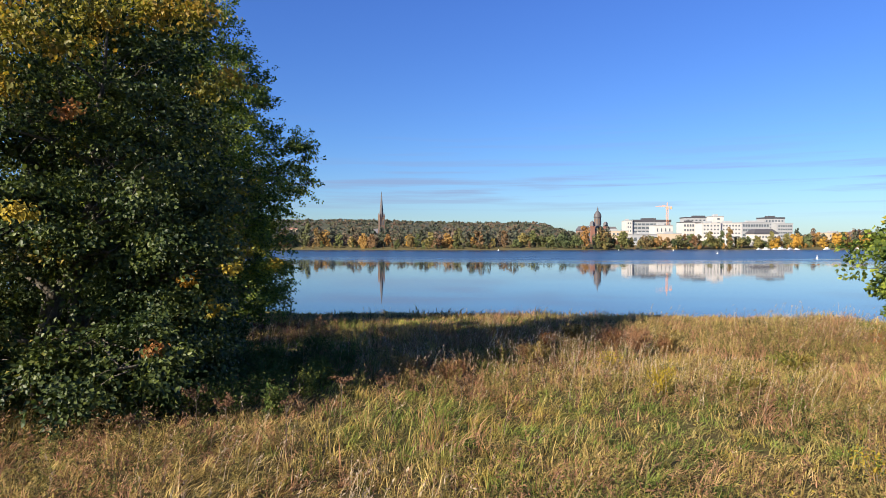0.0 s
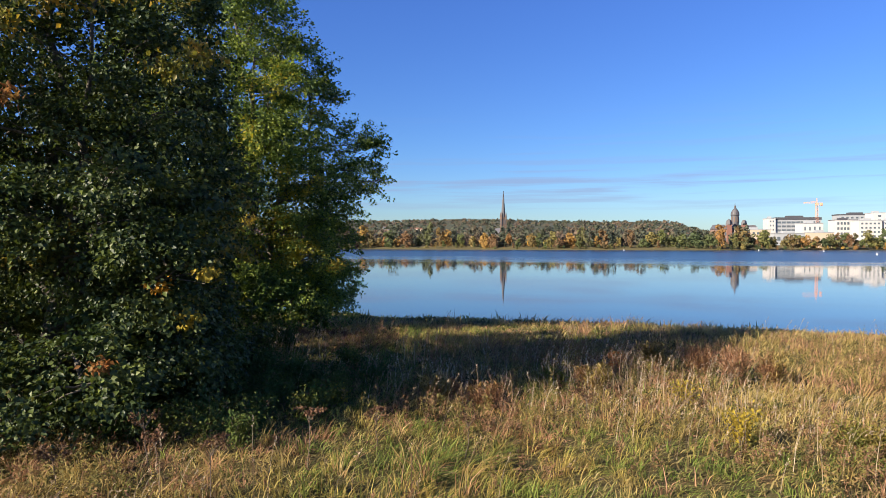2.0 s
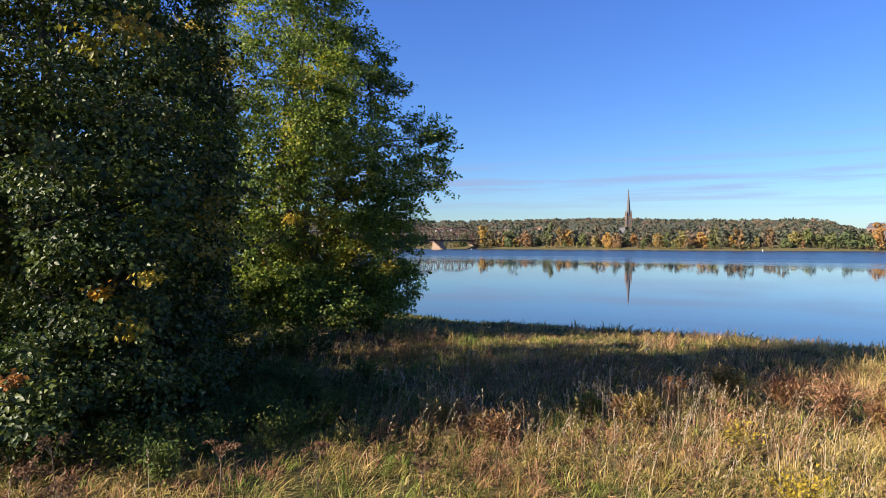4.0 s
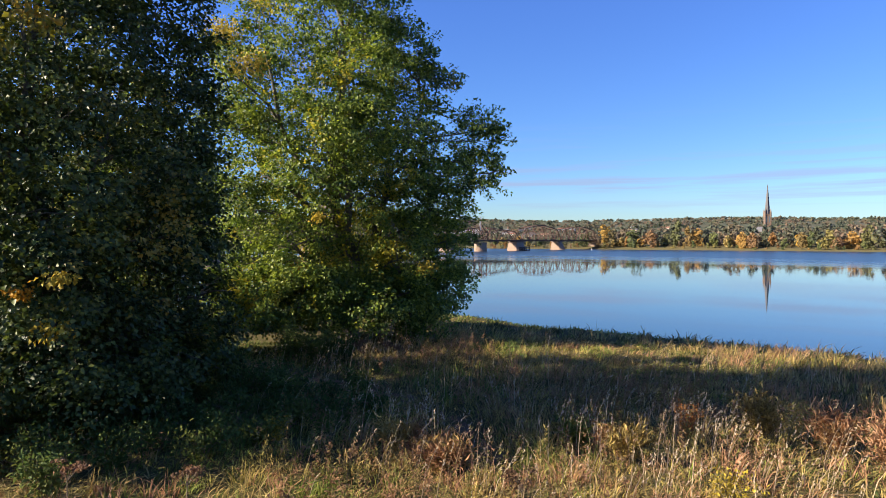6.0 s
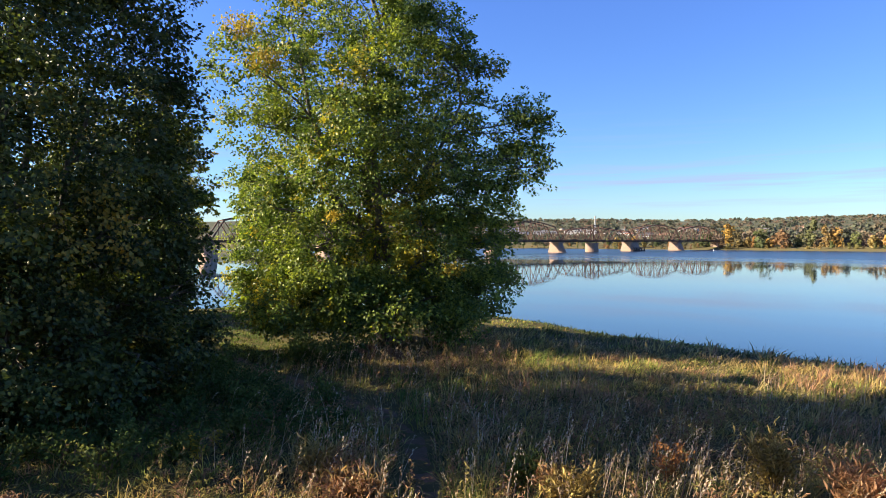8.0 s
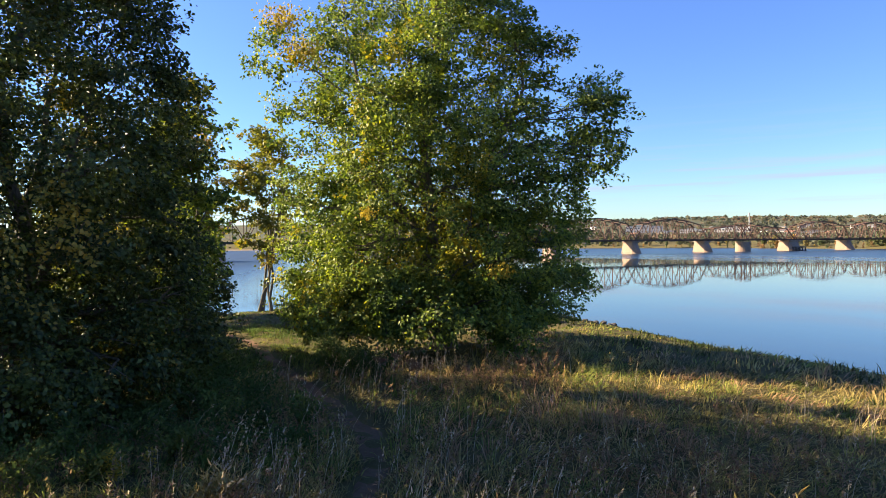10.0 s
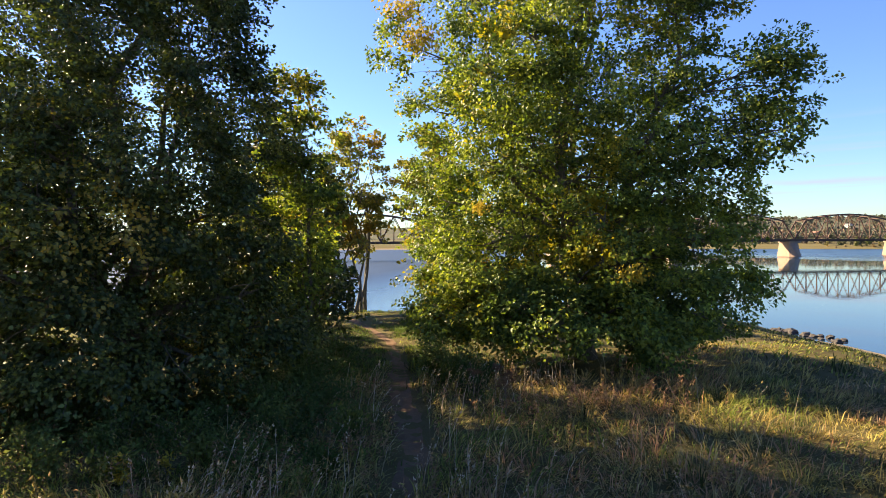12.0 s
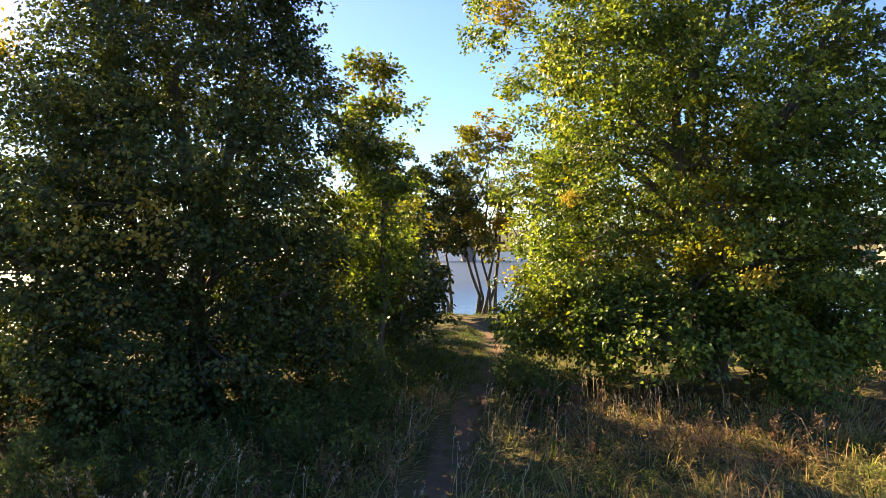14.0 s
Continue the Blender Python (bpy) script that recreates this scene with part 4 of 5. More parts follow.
def bush(name, x, y, height, spread, leaf, count, rng, label, category, size=0.05, stems=9, aspect=0.5, group="", wild=1.0):
    """A low plant: stems from one foot, leaves along them."""
    z = float(land(x, y)) - 0.02
    root = thing(name, x, y, z, label, category, group)
    paths, P, D = [], [], []
    for s in range(stems):
        a = rng.uniform(0, 2 * math.pi)
        e = np.array([math.cos(a) * spread * rng.uniform(0.2, 1), math.sin(a) * spread * rng.uniform(0.2, 1), height * rng.uniform(0.65, 1)])
        p = bent(np.zeros(3), e, 0.10, rng, 6, 0.15)
        paths.append([(q, 0.008 * (1 - 0.7 * i / 5)) for i, q in enumerate(p)])
        t = rng.uniform(0.25, 1.0, count // stems)
        q = np.stack([np.interp(t, np.linspace(0, 1, 6), p[:, i]) for i in range(3)], -1)
        P.append(q + rng.normal(size=q.shape) * spread * 0.16)
        D.append(rng.normal(size=q.shape) * wild + unit(e) * 0.6 + [0, 0, 0.6 * (1 - wild)])
    for path in paths:
        V, Fc = tubes([path], 4)
        part("stem", mesh_np("stem", V, Fc, WOOD_POST, True), None, root)
    P, D = np.concatenate(P), np.concatenate(D)
    P[:, 2] = np.maximum(P[:, 2], 0.04)
    V, Fc = leaves_np(P, D, size * rng.uniform(0.6, 1.3, len(P)), rng, aspect=aspect)
    part("foliage", mesh_np("foliage", V, Fc, leaf, plant=rng.uniform(0.2, 0.9)), None, root)
    return root


def umbel(x, y, h, rng):
    """A withered stalk with a flat, branched flower head and a few hanging leaves."""
    root = thing("withered_weed", x, y, float(land(x, y)) - 0.02, "withered brown weed with a flat dried flower head", "plant", "withered weeds in the meadow")
    top = np.array([rng.normal() * 0.06, rng.normal() * 0.06, h])
    p = bent(np.zeros(3), top, 0.0, rng, 6, 0.06)
    V, Fc = tubes([[(q, 0.009 - 0.001 * i) for i, q in enumerate(p)]], 5)
    part("stalk", mesh_np("stalk", V, Fc, WOOD_POST, True), None, root)
    P, D, rays = [], [], []
    for k in range(9):
        a = rng.uniform(0, 2 * math.pi)
        e = top + np.array([math.cos(a), math.sin(a), 0]) * rng.uniform(0.05, 0.2) + [0, 0, rng.uniform(-0.05, 0.08)]
        rays.append([(p[4], 0.004), ((p[4] + e) / 2 + [0, 0, 0.02], 0.003), (e, 0.002)])
        P.append(e + rng.normal(size=(22, 3)) * [0.035, 0.035, 0.018])
    P.append(np.stack([np.interp(rng.uniform(0.2, 0.8, 24), np.linspace(0, 1, 6), p[:, i]) for i in range(3)], -1) + rng.normal(size=(24, 3)) * 0.04)
    P = np.concatenate(P)
    V, Fc = tubes(rays, 4)
    part("flower_ray", mesh_np("flower_ray", V, Fc, WOOD_POST, True), None, root)
    V, Fc = leaves_np(P, rng.normal(size=P.shape) + [0, 0, -0.3], rng.uniform(0.025, 0.06, len(P)), rng)
    part("seed_head", mesh_np("seed_head", V, Fc, DRY_SEED, plant=rng.uniform(0, 1)), None, root)["kind"] = "stuff"


def small_plants():
    rng = np.random.RandomState(23)
    bush("goldenrod", -2.85, 16.45, 0.55, 0.18, YELLOW_LEAF, 130, rng, "bright yellow leafy weed in the shade", "plant", 0.10, 5)
    bush("goldenrod", -3.3, 17.0, 0.5, 0.15, YELLOW_LEAF, 60, rng, "small yellow leafy weed in the shade", "plant", 0.08, 4)
    bush("goldenrod", -3.5, 16.3, 0.42, 0.14, YELLOW_LEAF, 50, rng, "small yellow leafy weed in the shade", "plant", 0.08, 4)
    for x, y, h, s, mat, text in ((0.2, 17.2, 0.55, 0.5, STRAW, "pale straw clump of dry grass"), (-0.9, 17.5, 0.6, 0.45, STRAW, "pale straw clump of dry grass"), (7.2, 20.6, 0.75, 0.5, STRAW, "pale straw clump of dry grass"), (4.4, 21.5, 0.85, 0.5, STRAW, "tall pale clump of dry grass"), (5.5, 21.2, 0.9, 0.5, STRAW, "tall pale clump of dry grass"), (2.7, 18.9, 0.6, 0.5, STRAW, "tawny clump of dry grass"), (6.3, 20.9, 0.85, 0.5, STRAW, "tall pale clump of dry grass"), (1.6, 19.3, 0.35, 0.4, GREEN, "low clump of bright green grass"), (7.0, 15.0, 0.35, 0.6, GREEN, "low clump of bright green grass"), (9.5, 17.5, 0.35, 0.6, GREEN, "low clump of bright green grass")):
        bush("grass_clump", x, y, h, s, mat, 1300, rng, text + " in the meadow", "grass clump", 0.14, 24, 0.032, "grass clumps in the meadow", 0.6)
    bush("rusty_bush", 3.25, 20.6, 0.8, 0.32, RUST_LEAF, 420, rng, "small bush with rust-orange leaves in dry grass", "bush", 0.06)
    bush("yellow_bush", 5.0, 14.9, 0.75, 0.5, YELLOW_LEAF, 700, rng, "low bush with golden yellow leaves in the meadow", "bush", 0.06, 14)
    bush("yellow_bush", 4.5, 17.6, 0.6, 0.4, YELLOW_LEAF, 350, rng, "low bush with golden yellow leaves in the meadow", "bush", 0.06, 12)
    bush("yellow_bush", 6.2, 9.2, 0.55, 0.35, YELLOW_LEAF, 300, rng, "low bush with golden yellow leaves in the meadow", "bush", 0.05, 10)
    bush("yellow_bush", 4.3, 7.6, 0.5, 0.3, YELLOW_LEAF, 240, rng, "low bush with golden yellow leaves in the meadow", "bush", 0.05, 10)
    bush("rusty_bush", 13.5, 19.5, 0.9, 0.6, RUST_LEAF, 500, rng, "small bush with rust-orange leaves in dry grass", "bush", 0.06)
    spots = [(-9.0, 22.75, 1.2, 0.75, 1700), (-8.2, 22.95, 1.1, 0.75, 1600), (-7.4, 23.3, 0.9, 0.65, 1100), (-9.6, 20.2, 0.9, 0.7, 900), (-11.6, 20.4, 0.9, 0.8, 900), (-13.5, 20.8, 0.8, 0.7, 600), (-10.0, 19.2, 1.3, 0.9, 1500), (-11.6, 18.8, 1.4, 0.9, 1500), (-8.6, 19.5, 1.1, 0.9, 1400), (-12.6, 19.7, 1.2, 0.9, 1300), (-9.0, 18.3, 1.2, 0.9, 1300), (-7.4, 19.1, 1.0, 0.85, 1200), (-6.2, 18.6, 0.9, 0.8, 1000), (-5.0, 18.6, 0.7, 0.7, 800), (-6.6, 19.7, 0.7, 0.7, 800), (-9.4, 22.9, 0.8, 0.6, 800)]
    while len(spots) < 52:
        x, y = rng.uniform(-9.0, -2.2), rng.uniform(12.6, 20.0)
        if to_line(x, y, PATH_LINE)[0] > 0.75 and (x + 9.3) * 0.5 + (20 - y) * 0.05 < 3.4 and all((x - q[0]) ** 2 + (y - q[1]) ** 2 > 0.6 for q in spots):
            spots.append((x, y, rng.uniform(0.4, 0.8), rng.uniform(0.4, 0.75), int(rng.uniform(400, 800))))
    for x, y, h, s, n in spots:
        bush("leafy_shrub", x, y, h, s, SHRUB_LEAF, n, rng, "low dark green shrub growing beside the footpath", "shrub", 0.085, 10, group="shrubs along the footpath")
    for x, y, h in ((-2.0, 12.3, 0.95), (-3.7, 11.0, 0.85), (-2.6, 10.5, 0.9), (0.3, 13.6, 0.8), (-5.0, 10.6, 0.7), (-4.6, 12.0, 0.8), (-1.2, 13.4, 0.8), (-6.5, 22.9, 0.75), (-6.0, 23.4, 0.7), (-5.2, 23.2, 0.7), (-7.0, 23.6, 0.7), (2.4, 15.6, 0.8)):
        umbel(x, y, h, rng)


small_plants()


def shore_rocks():
    rng = np.random.RandomState(3)
    for k in range(34):
        t = rng.uniform(0, 1)
        x, y = -33.0 + 6.5 * t + rng.normal() * 0.5, 55.0 + rng.normal() * 0.55
        s = rng.uniform(0.12, 0.4)
        bm = bmesh.new()
        bmesh.ops.create_icosphere(bm, subdivisions=2, radius=s)
        o = rng.uniform(0, 50)
        for v in bm.verts:
            v.co *= 1 + 0.6 * noise.noise(v.co * 1.7 / s + Vector((o, o, o)))
            v.co.z *= 0.6
        ob = part("shore_rock", bm, ROCK)
        ob.matrix_world = pose(x, y, max(WATER_Z, float(land(x, y))) + s * 0.15, 0, 0, rng.uniform(0, 360))
        tagged(ob, "dark wet boulder lying at the water's edge", "rock", "rocks at the water's edge")


shore_rocks()


def footpath():
    """A trodden ribbon of bare soil that follows the ground."""
    t = np.linspace(0, 1, 160)
    s = np.concatenate([[0], np.cumsum(np.hypot(*np.diff(PATH_LINE, axis=0).T))]) / np.hypot(*np.diff(PATH_LINE, axis=0).T).sum()
    x, y = np.interp(t, s, PATH_LINE[:, 0]), np.interp(t, s, PATH_LINE[:, 1])
    nx, ny = -np.gradient(y), np.gradient(x)
    L = np.hypot(nx, ny)
    V = []
    for k in np.linspace(-1, 1, 7):
        w = (0.22 + 0.12 * ease(x, -16, -9) - 0.08 * ease(x, -6, -2) - 0.26 * ease(x, 0.4, 2.2)) * k * (1 + 0.25 * wave(x, y, 2.5, 61 + (k > 0)))
        px, py = x + nx / L * w, y + ny / L * w
        V.append(np.stack([px, py, land(px, py) + 0.022 - 0.05 * (abs(k) > 0.9) + 0.012 * wave(px, py, 9.0, 62)], -1))
    V = np.concatenate(V)
    n = len(t)
    i = (np.arange(6)[:, None] * n + np.arange(n - 1)[None]).ravel()
    ob = part("footpath", mesh_np("footpath", V, np.stack([i, i + 1, i + n + 1, i + n], -1), PATH_SOIL, True))
    tagged(ob, "narrow trodden footpath of bare brown soil", "path", kind="structure")
    z = float(land(-8.1, 23.4))
    ob = part("wooden_stake", boxes((-0.035, -0.035, -0.1, 0.035, 0.035, 0.72), bevel=0.008), WOOD_POST)
    ob.matrix_world = pose(-8.1, 23.4, z, 3, -4, 20)
    tagged(ob, "short dark weathered stake standing in the grass", "stake")


footpath()

# ---------------------------------------------------------------- railway bridge


def bridge_x(y):
    return -202.6 + 0.134 * (y - 268.5)


BRIDGE_TURN = -math.degrees(math.atan(0.135))
DECK = 2.6


def pier(parent, at, wide, kind):
    """Stone pier with a sloping ice-breaker nose."""
    h = DECK - 1.0 - (WATER_Z - 1.0)
    if kind == "round":
        bm = lathe(bmesh.new(), [(4.2, 0), (4.0, 1.0), (3.8, h - 0.8), (4.1, h - 0.7), (4.1, h)], 20)
        ob = part("pier", bm, STONE, parent)
    else:
        bm = bmesh.new()
        w = wide
        low = [(-w, -4.6), (w, -4.6), (w, 3.4), (w * 0.2, 7.2), (-w * 0.2, 7.2), (-w, 3.4)]
        high = [(-w * 0.8, -3.6), (w * 0.8, -3.6), (w * 0.8, 2.4), (w * 0.2, 3.4), (-w * 0.2, 3.4), (-w * 0.8, 2.4)]
        a = [bm.verts.new((y, x, 0)) for x, y in [(p[0], p[1]) for p in low]]
        b = [bm.verts.new((y, x, h)) for x, y in [(p[0], p[1]) for p in high]]
        for i in range(6):
            j = (i + 1) % 6
            bm.faces.new((a[i], a[j], b[j], b[i]))
        bm.faces.new(a[::-1])
        bm.faces.new(b)
        box(bm, -4.0, -w * 0.88, h, 3.8, w * 0.88, h + 0.5)
        ob = part("pier", bm, STONE, parent)
    ob.matrix_local = pose(0, at, WATER_Z - 1.0)
    return ob


def truss(parent, y0, y1, top, kind):
    """One span: two trusses of chords, posts and diagonals with bracing between them."""
    n = 10 if kind == "arch" else 6
    span = part("truss_span", boxes((-2.6, y0 + 0.2, -0.5, 2.6, y1 - 0.2, 0.0)), DARK_STEEL, parent, "dark plate-girder deck")
    L = y1 - y0

    def z(i):
        if i in (0, n):
            return 0.0
        q = i / n
        if kind == "arch":
            return top * (0.74 + 0.26 * math.sin(math.pi * (q - 1 / n) / (1 - 2 / n)))
        if kind == "rise":
            return top * (0.75 + 0.4 * q)
        return top * (1.15 - 0.4 * q)
    for sx in (-2.9, 2.9):
        def at(i, h):
            return (sx, y0 + L * i / n, h)
        part("bottom_chord", beam(bmesh.new(), at(0, 0.1), at(n, 0.1), 0.5, 0.7), RUST, span)
        for i in range(n):
            if 0 < i < n - 1:
                part("top_chord", beam(bmesh.new(), at(i, z(i)), at(i + 1, z(i + 1)), 0.42, 0.48), RUST, span)
            if i == 0:
                part("end_post", beam(bmesh.new(), at(0, 0.2), at(1, z(1)), 0.42, 0.48), RUST, span)
            if i == n - 1:
                part("end_post", beam(bmesh.new(), at(n - 1, z(n - 1)), at(n, 0.2), 0.42, 0.48), RUST, span)
            if 0 < i:
                part("post", beam(bmesh.new(), at(i, 0.2), at(i, z(i)), 0.2), RUST, span)
            if 0 < i < n - 1:
                a, b = (at(i, z(i)), at(i + 1, 0.2)) if i % 2 else (at(i, 0.2), at(i + 1, z(i + 1)))
                part("diagonal", beam(bmesh.new(), a, b, 0.27), RUST, span)
    for i in range(1, n):
        part("cross_brace", beam(bmesh.new(), (-2.9, y0 + L * i / n, z(i)), (2.9, y0 + L * i / n, z(i)), 0.3), RUST, span)
    part("railing", boxes((-2.5, y0, 1.0, -2.42, y1, 1.12), (2.42, y0, 1.0, 2.5, y1, 1.12)), RUST, span)


def make_bridge():
    y_mid = 273.3
    root = thing("railway_bridge", bridge_x(y_mid), y_mid, DECK, "long rusty steel truss bridge on stone piers", "bridge", rz=BRIDGE_TURN)
    k = math.hypot(1, 0.135)
    ys = [-65.0, -17.0, 31.0, 79.0, 127.0, 176.0, 225.5, 273.8, 323.5, 355.0, 395.0, 447.0, 502.0]
    ls = [(y - y_mid) * k for y in ys]
    for i, l in enumerate(ls):
        p = pier(root, l, 2.6 if i != 10 else 5.6, "round" if i == 9 else "nose")
        p.location.z -= DECK
    for i, (a, b) in enumerate(zip(ls, ls[1:])):
        if i == 8:
            truss(root, a, b, 7.4, "rise")
        elif i == 9:
            truss(root, a, b, 7.4, "fall")
        else:
            truss(root, a, b, 10.6, "arch")
    m = ls[9]
    bars = []
    for sx in (-2.9, 2.9):
        for sy in (-2.6, 2.6):
            bars.append(((sx, m + sy, 0.2), (sx, m + sy, 9.2), 0.4))
        bars.append(((sx, m - 2.6, 9.2), (sx, m + 2.6, 9.2), 0.4))
        bars.append(((sx, m - 2.6, 5.0), (sx, m + 2.6, 5.0), 0.3))
        bars.append(((sx, m - 2.6, 5.0), (sx, m + 2.6, 9.2), 0.25))
        bars.append(((sx, m + 2.6, 5.0), (sx, m - 2.6, 9.2), 0.25))
    for sy in (-2.6, 2.6):
        bars.append(((-2.9, m + sy, 9.2), (2.9, m + sy, 9.2), 0.4))
    tower = None
    for bar in bars:
        bm = bmesh.new()
        beam(bm, *bar)
        ob = part("tower_beam" if tower else "swing_tower", bm, RUST, tower or root)
        tower = tower or ob
    bm = bmesh.new()
    for k in range(5):
        beam(bm, (6.5 + k * 0.4, ls[10] - 6.5 + 2.2 * k, -8.0), (6.5 + k * 0.4, ls[10] - 6.5 + 2.2 * k, -4.2), 0.5)
    for z in (-6.2, -4.4):
        beam(bm, (6.3, ls[10] - 7.0, z), (8.2, ls[10] + 3.0, z), 0.5)
    beam(bm, (6.4, ls[10] - 6.8, -6.4), (7.9, ls[10] + 1.0, -4.4), 0.4)
    part("timber_fender", bm, DARK_STEEL, root, "dark weathered timber fender")
    part("approach_deck", boxes((-2.6, ls[-1], -0.9, 2.6, ls[-1] + 90, 0.0)), DARK_STEEL, root)


make_bridge()

# ---------------------------------------------------------------- far shore: town


def windows(parent, x0, x1, z0, z1, y, cols, rows, w=0.6, h=0.55):
    """A grid of glazed openings set into a front facing -y."""
    dx, dz = (x1 - x0) / cols, (z1 - z0) / rows
    me = None
    for i in range(cols):
        for j in range(rows):
            if me is None:
                bm = boxes((-dx * w / 2, -0.12, -dz * h / 2, dx * w / 2, 0.05, dz * h / 2))
                ob = part("window", bm, GLASS, parent)
                me = ob.data
            else:
                ob = part("window", me, None, parent)
            ob.location = (x0 + dx * (i + 0.5), y, z0 + dz * (j + 0.5))


def block(label, x, d, w, z1, depth=16.0, wall=None, roof=None, cols=6, rows=4, category="building", lip=0.5, ww=0.5, wh=0.42, turn=0.0):
    """A flat-roofed building: x is the middle of its river front, d its distance, w its width."""
    wall, roof = wall or WHITE_WALL, roof or GREY_WALL
    z0 = float(land(x, d)) - 1.0
    root = thing("office_building", x, d, z0, label, category, "town buildings on the far shore", turn)
    H = z1 - z0
    part("wall", boxes((-w / 2, 0, 0, w / 2, depth, H)), wall, root)
    part("roof", boxes((-w / 2 - 0.3, -0.3, H, w / 2 + 0.3, depth + 0.3, H + lip), (-w * 0.2, depth * 0.3, H + lip, w * 0.15, depth * 0.7, H + lip + 1.6)), roof, root)
    if cols:
        windows(root, -w / 2 + 0.8, w / 2 - 0.8, 1.5 + H * 0.1, H - 0.6, 0.0, cols, rows, ww, wh)
    return root


def at(px, py, d):
    """Place over the river seen from the walk's start: share of width and height at distance d."""
    return px * d, 3.0 + py * d


def cathedral():
    x, d = -63.5, 660.0
    z0 = float(land(x, d)) - 0.5
    root = thing("cathedral", x, d, z0, "stone cathedral with a tall slate spire among trees", "church", "town buildings on the far shore", 20)
    h = 27.0 - z0
    part("tower", boxes((-2.4, -2.4, 0, 2.4, 2.4, h), (-2.8, -2.8, 0, -1.9, -1.9, h - 3), (1.9, -2.8, 0, 2.8, -1.9, h - 3), (-2.8, 1.9, 0, -1.9, 2.8, h - 3), (1.9, 1.9, 0, 2.8, 2.8, h - 3), (-2.7, -2.7, h - 0.8, 2.7, 2.7, h)), SANDSTONE, root)
    for sx in (-1.2, 1.2):
        part("belfry_opening", boxes((sx - 0.5, -2.5, h - 7.5, sx + 0.5, -2.3, h - 2)), GLASS, root)
        part("belfry_opening", boxes((-2.5, sx - 0.5, h - 7.5, -2.3, sx + 0.5, h - 2)), GLASS, root)
    part("spire", lathe(bmesh.new(), [(2.6, h), (2.35, h + 1.5), (1.25, h + 14), (0.28, h + 26.2), (0.05, h + 27.2)], 8), SLATE, root)
    for sx, sy in ((-2.3, -2.3), (2.3, -2.3), (-2.3, 2.3), (2.3, 2.3)):
        part("pinnacle", lathe(bmesh.new(), [(0.75, h - 3), (0.7, h + 1.5), (0.05, h + 5.5)], 6, sx, sy), SANDSTONE, root)
    bm = bmesh.new()
    box(bm, -4.5, 3.0, 0, 4.5, 34, 7.5)
    part("nave_wall", bm, SANDSTONE, root)
    bm = bmesh.new()
    v = [bm.verts.new(c) for c in ((-5.1, 3.4, 7.3), (5.1, 3.4, 7.3), (0, 3.4, 14.0), (-5.1, 34.5, 7.3), (5.1, 34.5, 7.3), (0, 34.5, 14.0))]
    for f in ((0, 1, 2), (5, 4, 3), (0, 2, 5, 3), (2, 1, 4, 5), (1, 0, 3, 4)):
        bm.faces.new([v[i] for i in f])
    part("nave_roof", bm, SLATE, root)


def parliament():
    x, d = 146.0, 600.0
    z0 = float(land(x, d)) - 0.5
    root = thing("parliament_house", x, d, z0, "red and tan stone parliament house with dark dome", "building", "town buildings on the far shore")
    top = 12.0 - z0
    part("wall", boxes((-17, 0, 0, 17, 16, top)), SANDSTONE, root)
    part("wing", boxes((-19, -3, 0, -8, 12, top + 1.0)), PINK_STONE, root)
    part("wing", boxes((6, -3, 0, 17, 12, top)), PINK_STONE, root)
    part("turret", boxes((4.0, -4, 0, 7.5, 0, top + 5)), BRICK, root)
    part("turret_roof", lathe(bmesh.new(), [(2.6, top + 5), (1.9, top + 8.0), (0.9, top + 9)], 4, 5.7, -2), SLATE, root)
    for x0, x1, y0, y1, a, b in ((-19.5, -7.5, -3.5, 12.5, top + 1, top + 5.0), (5.5, 17.5, -3.5, 12.5, top, top + 4.5), (-8, 6, 0, 16, top, top + 4.0)):
        part("mansard_roof", boxes((x0, y0, a, x1, y1, b, 2.2)), SLATE, root)
    part("turret", boxes((-8.5, -4, 0, -4.5, 0, top + 5)), BRICK, root)
    part("turret_roof", lathe(bmesh.new(), [(3.0, top + 5), (2.2, top + 8.5), (0.1, top + 10)], 4, -6.5, -2), SLATE, root)
    windows(root, -17, 16, 1.5, top - 0.8, -3.0, 11, 2, 0.4, 0.6)
    b = top + 5
    dome = part("dome", lathe(bmesh.new(), [(3.2, b - 3), (3.2, b + 8), (3.6, b + 8.3), (3.6, b + 9.4), (3.3, b + 11.2), (2.4, b + 13.0), (1.3, b + 14.2), (0.8, b + 14.8), (0.8, b + 16.5), (0.3, b + 17.3), (0.08, b + 19)], 16, 0.5, 7), COPPER, root)
    for k in range(8):
        a = math.pi * 2 * (k + 0.5) / 8
        ob = part("dome_window", boxes((-0.55, -0.1, -2.4, 0.55, 0.1, 2.4)), SANDSTONE, dome)
        ob.matrix_local = pose(0.5 + 3.2 * math.cos(a), 7 + 3.2 * math.sin(a), b + 4.6, 0, 0, math.degrees(a) + 90)


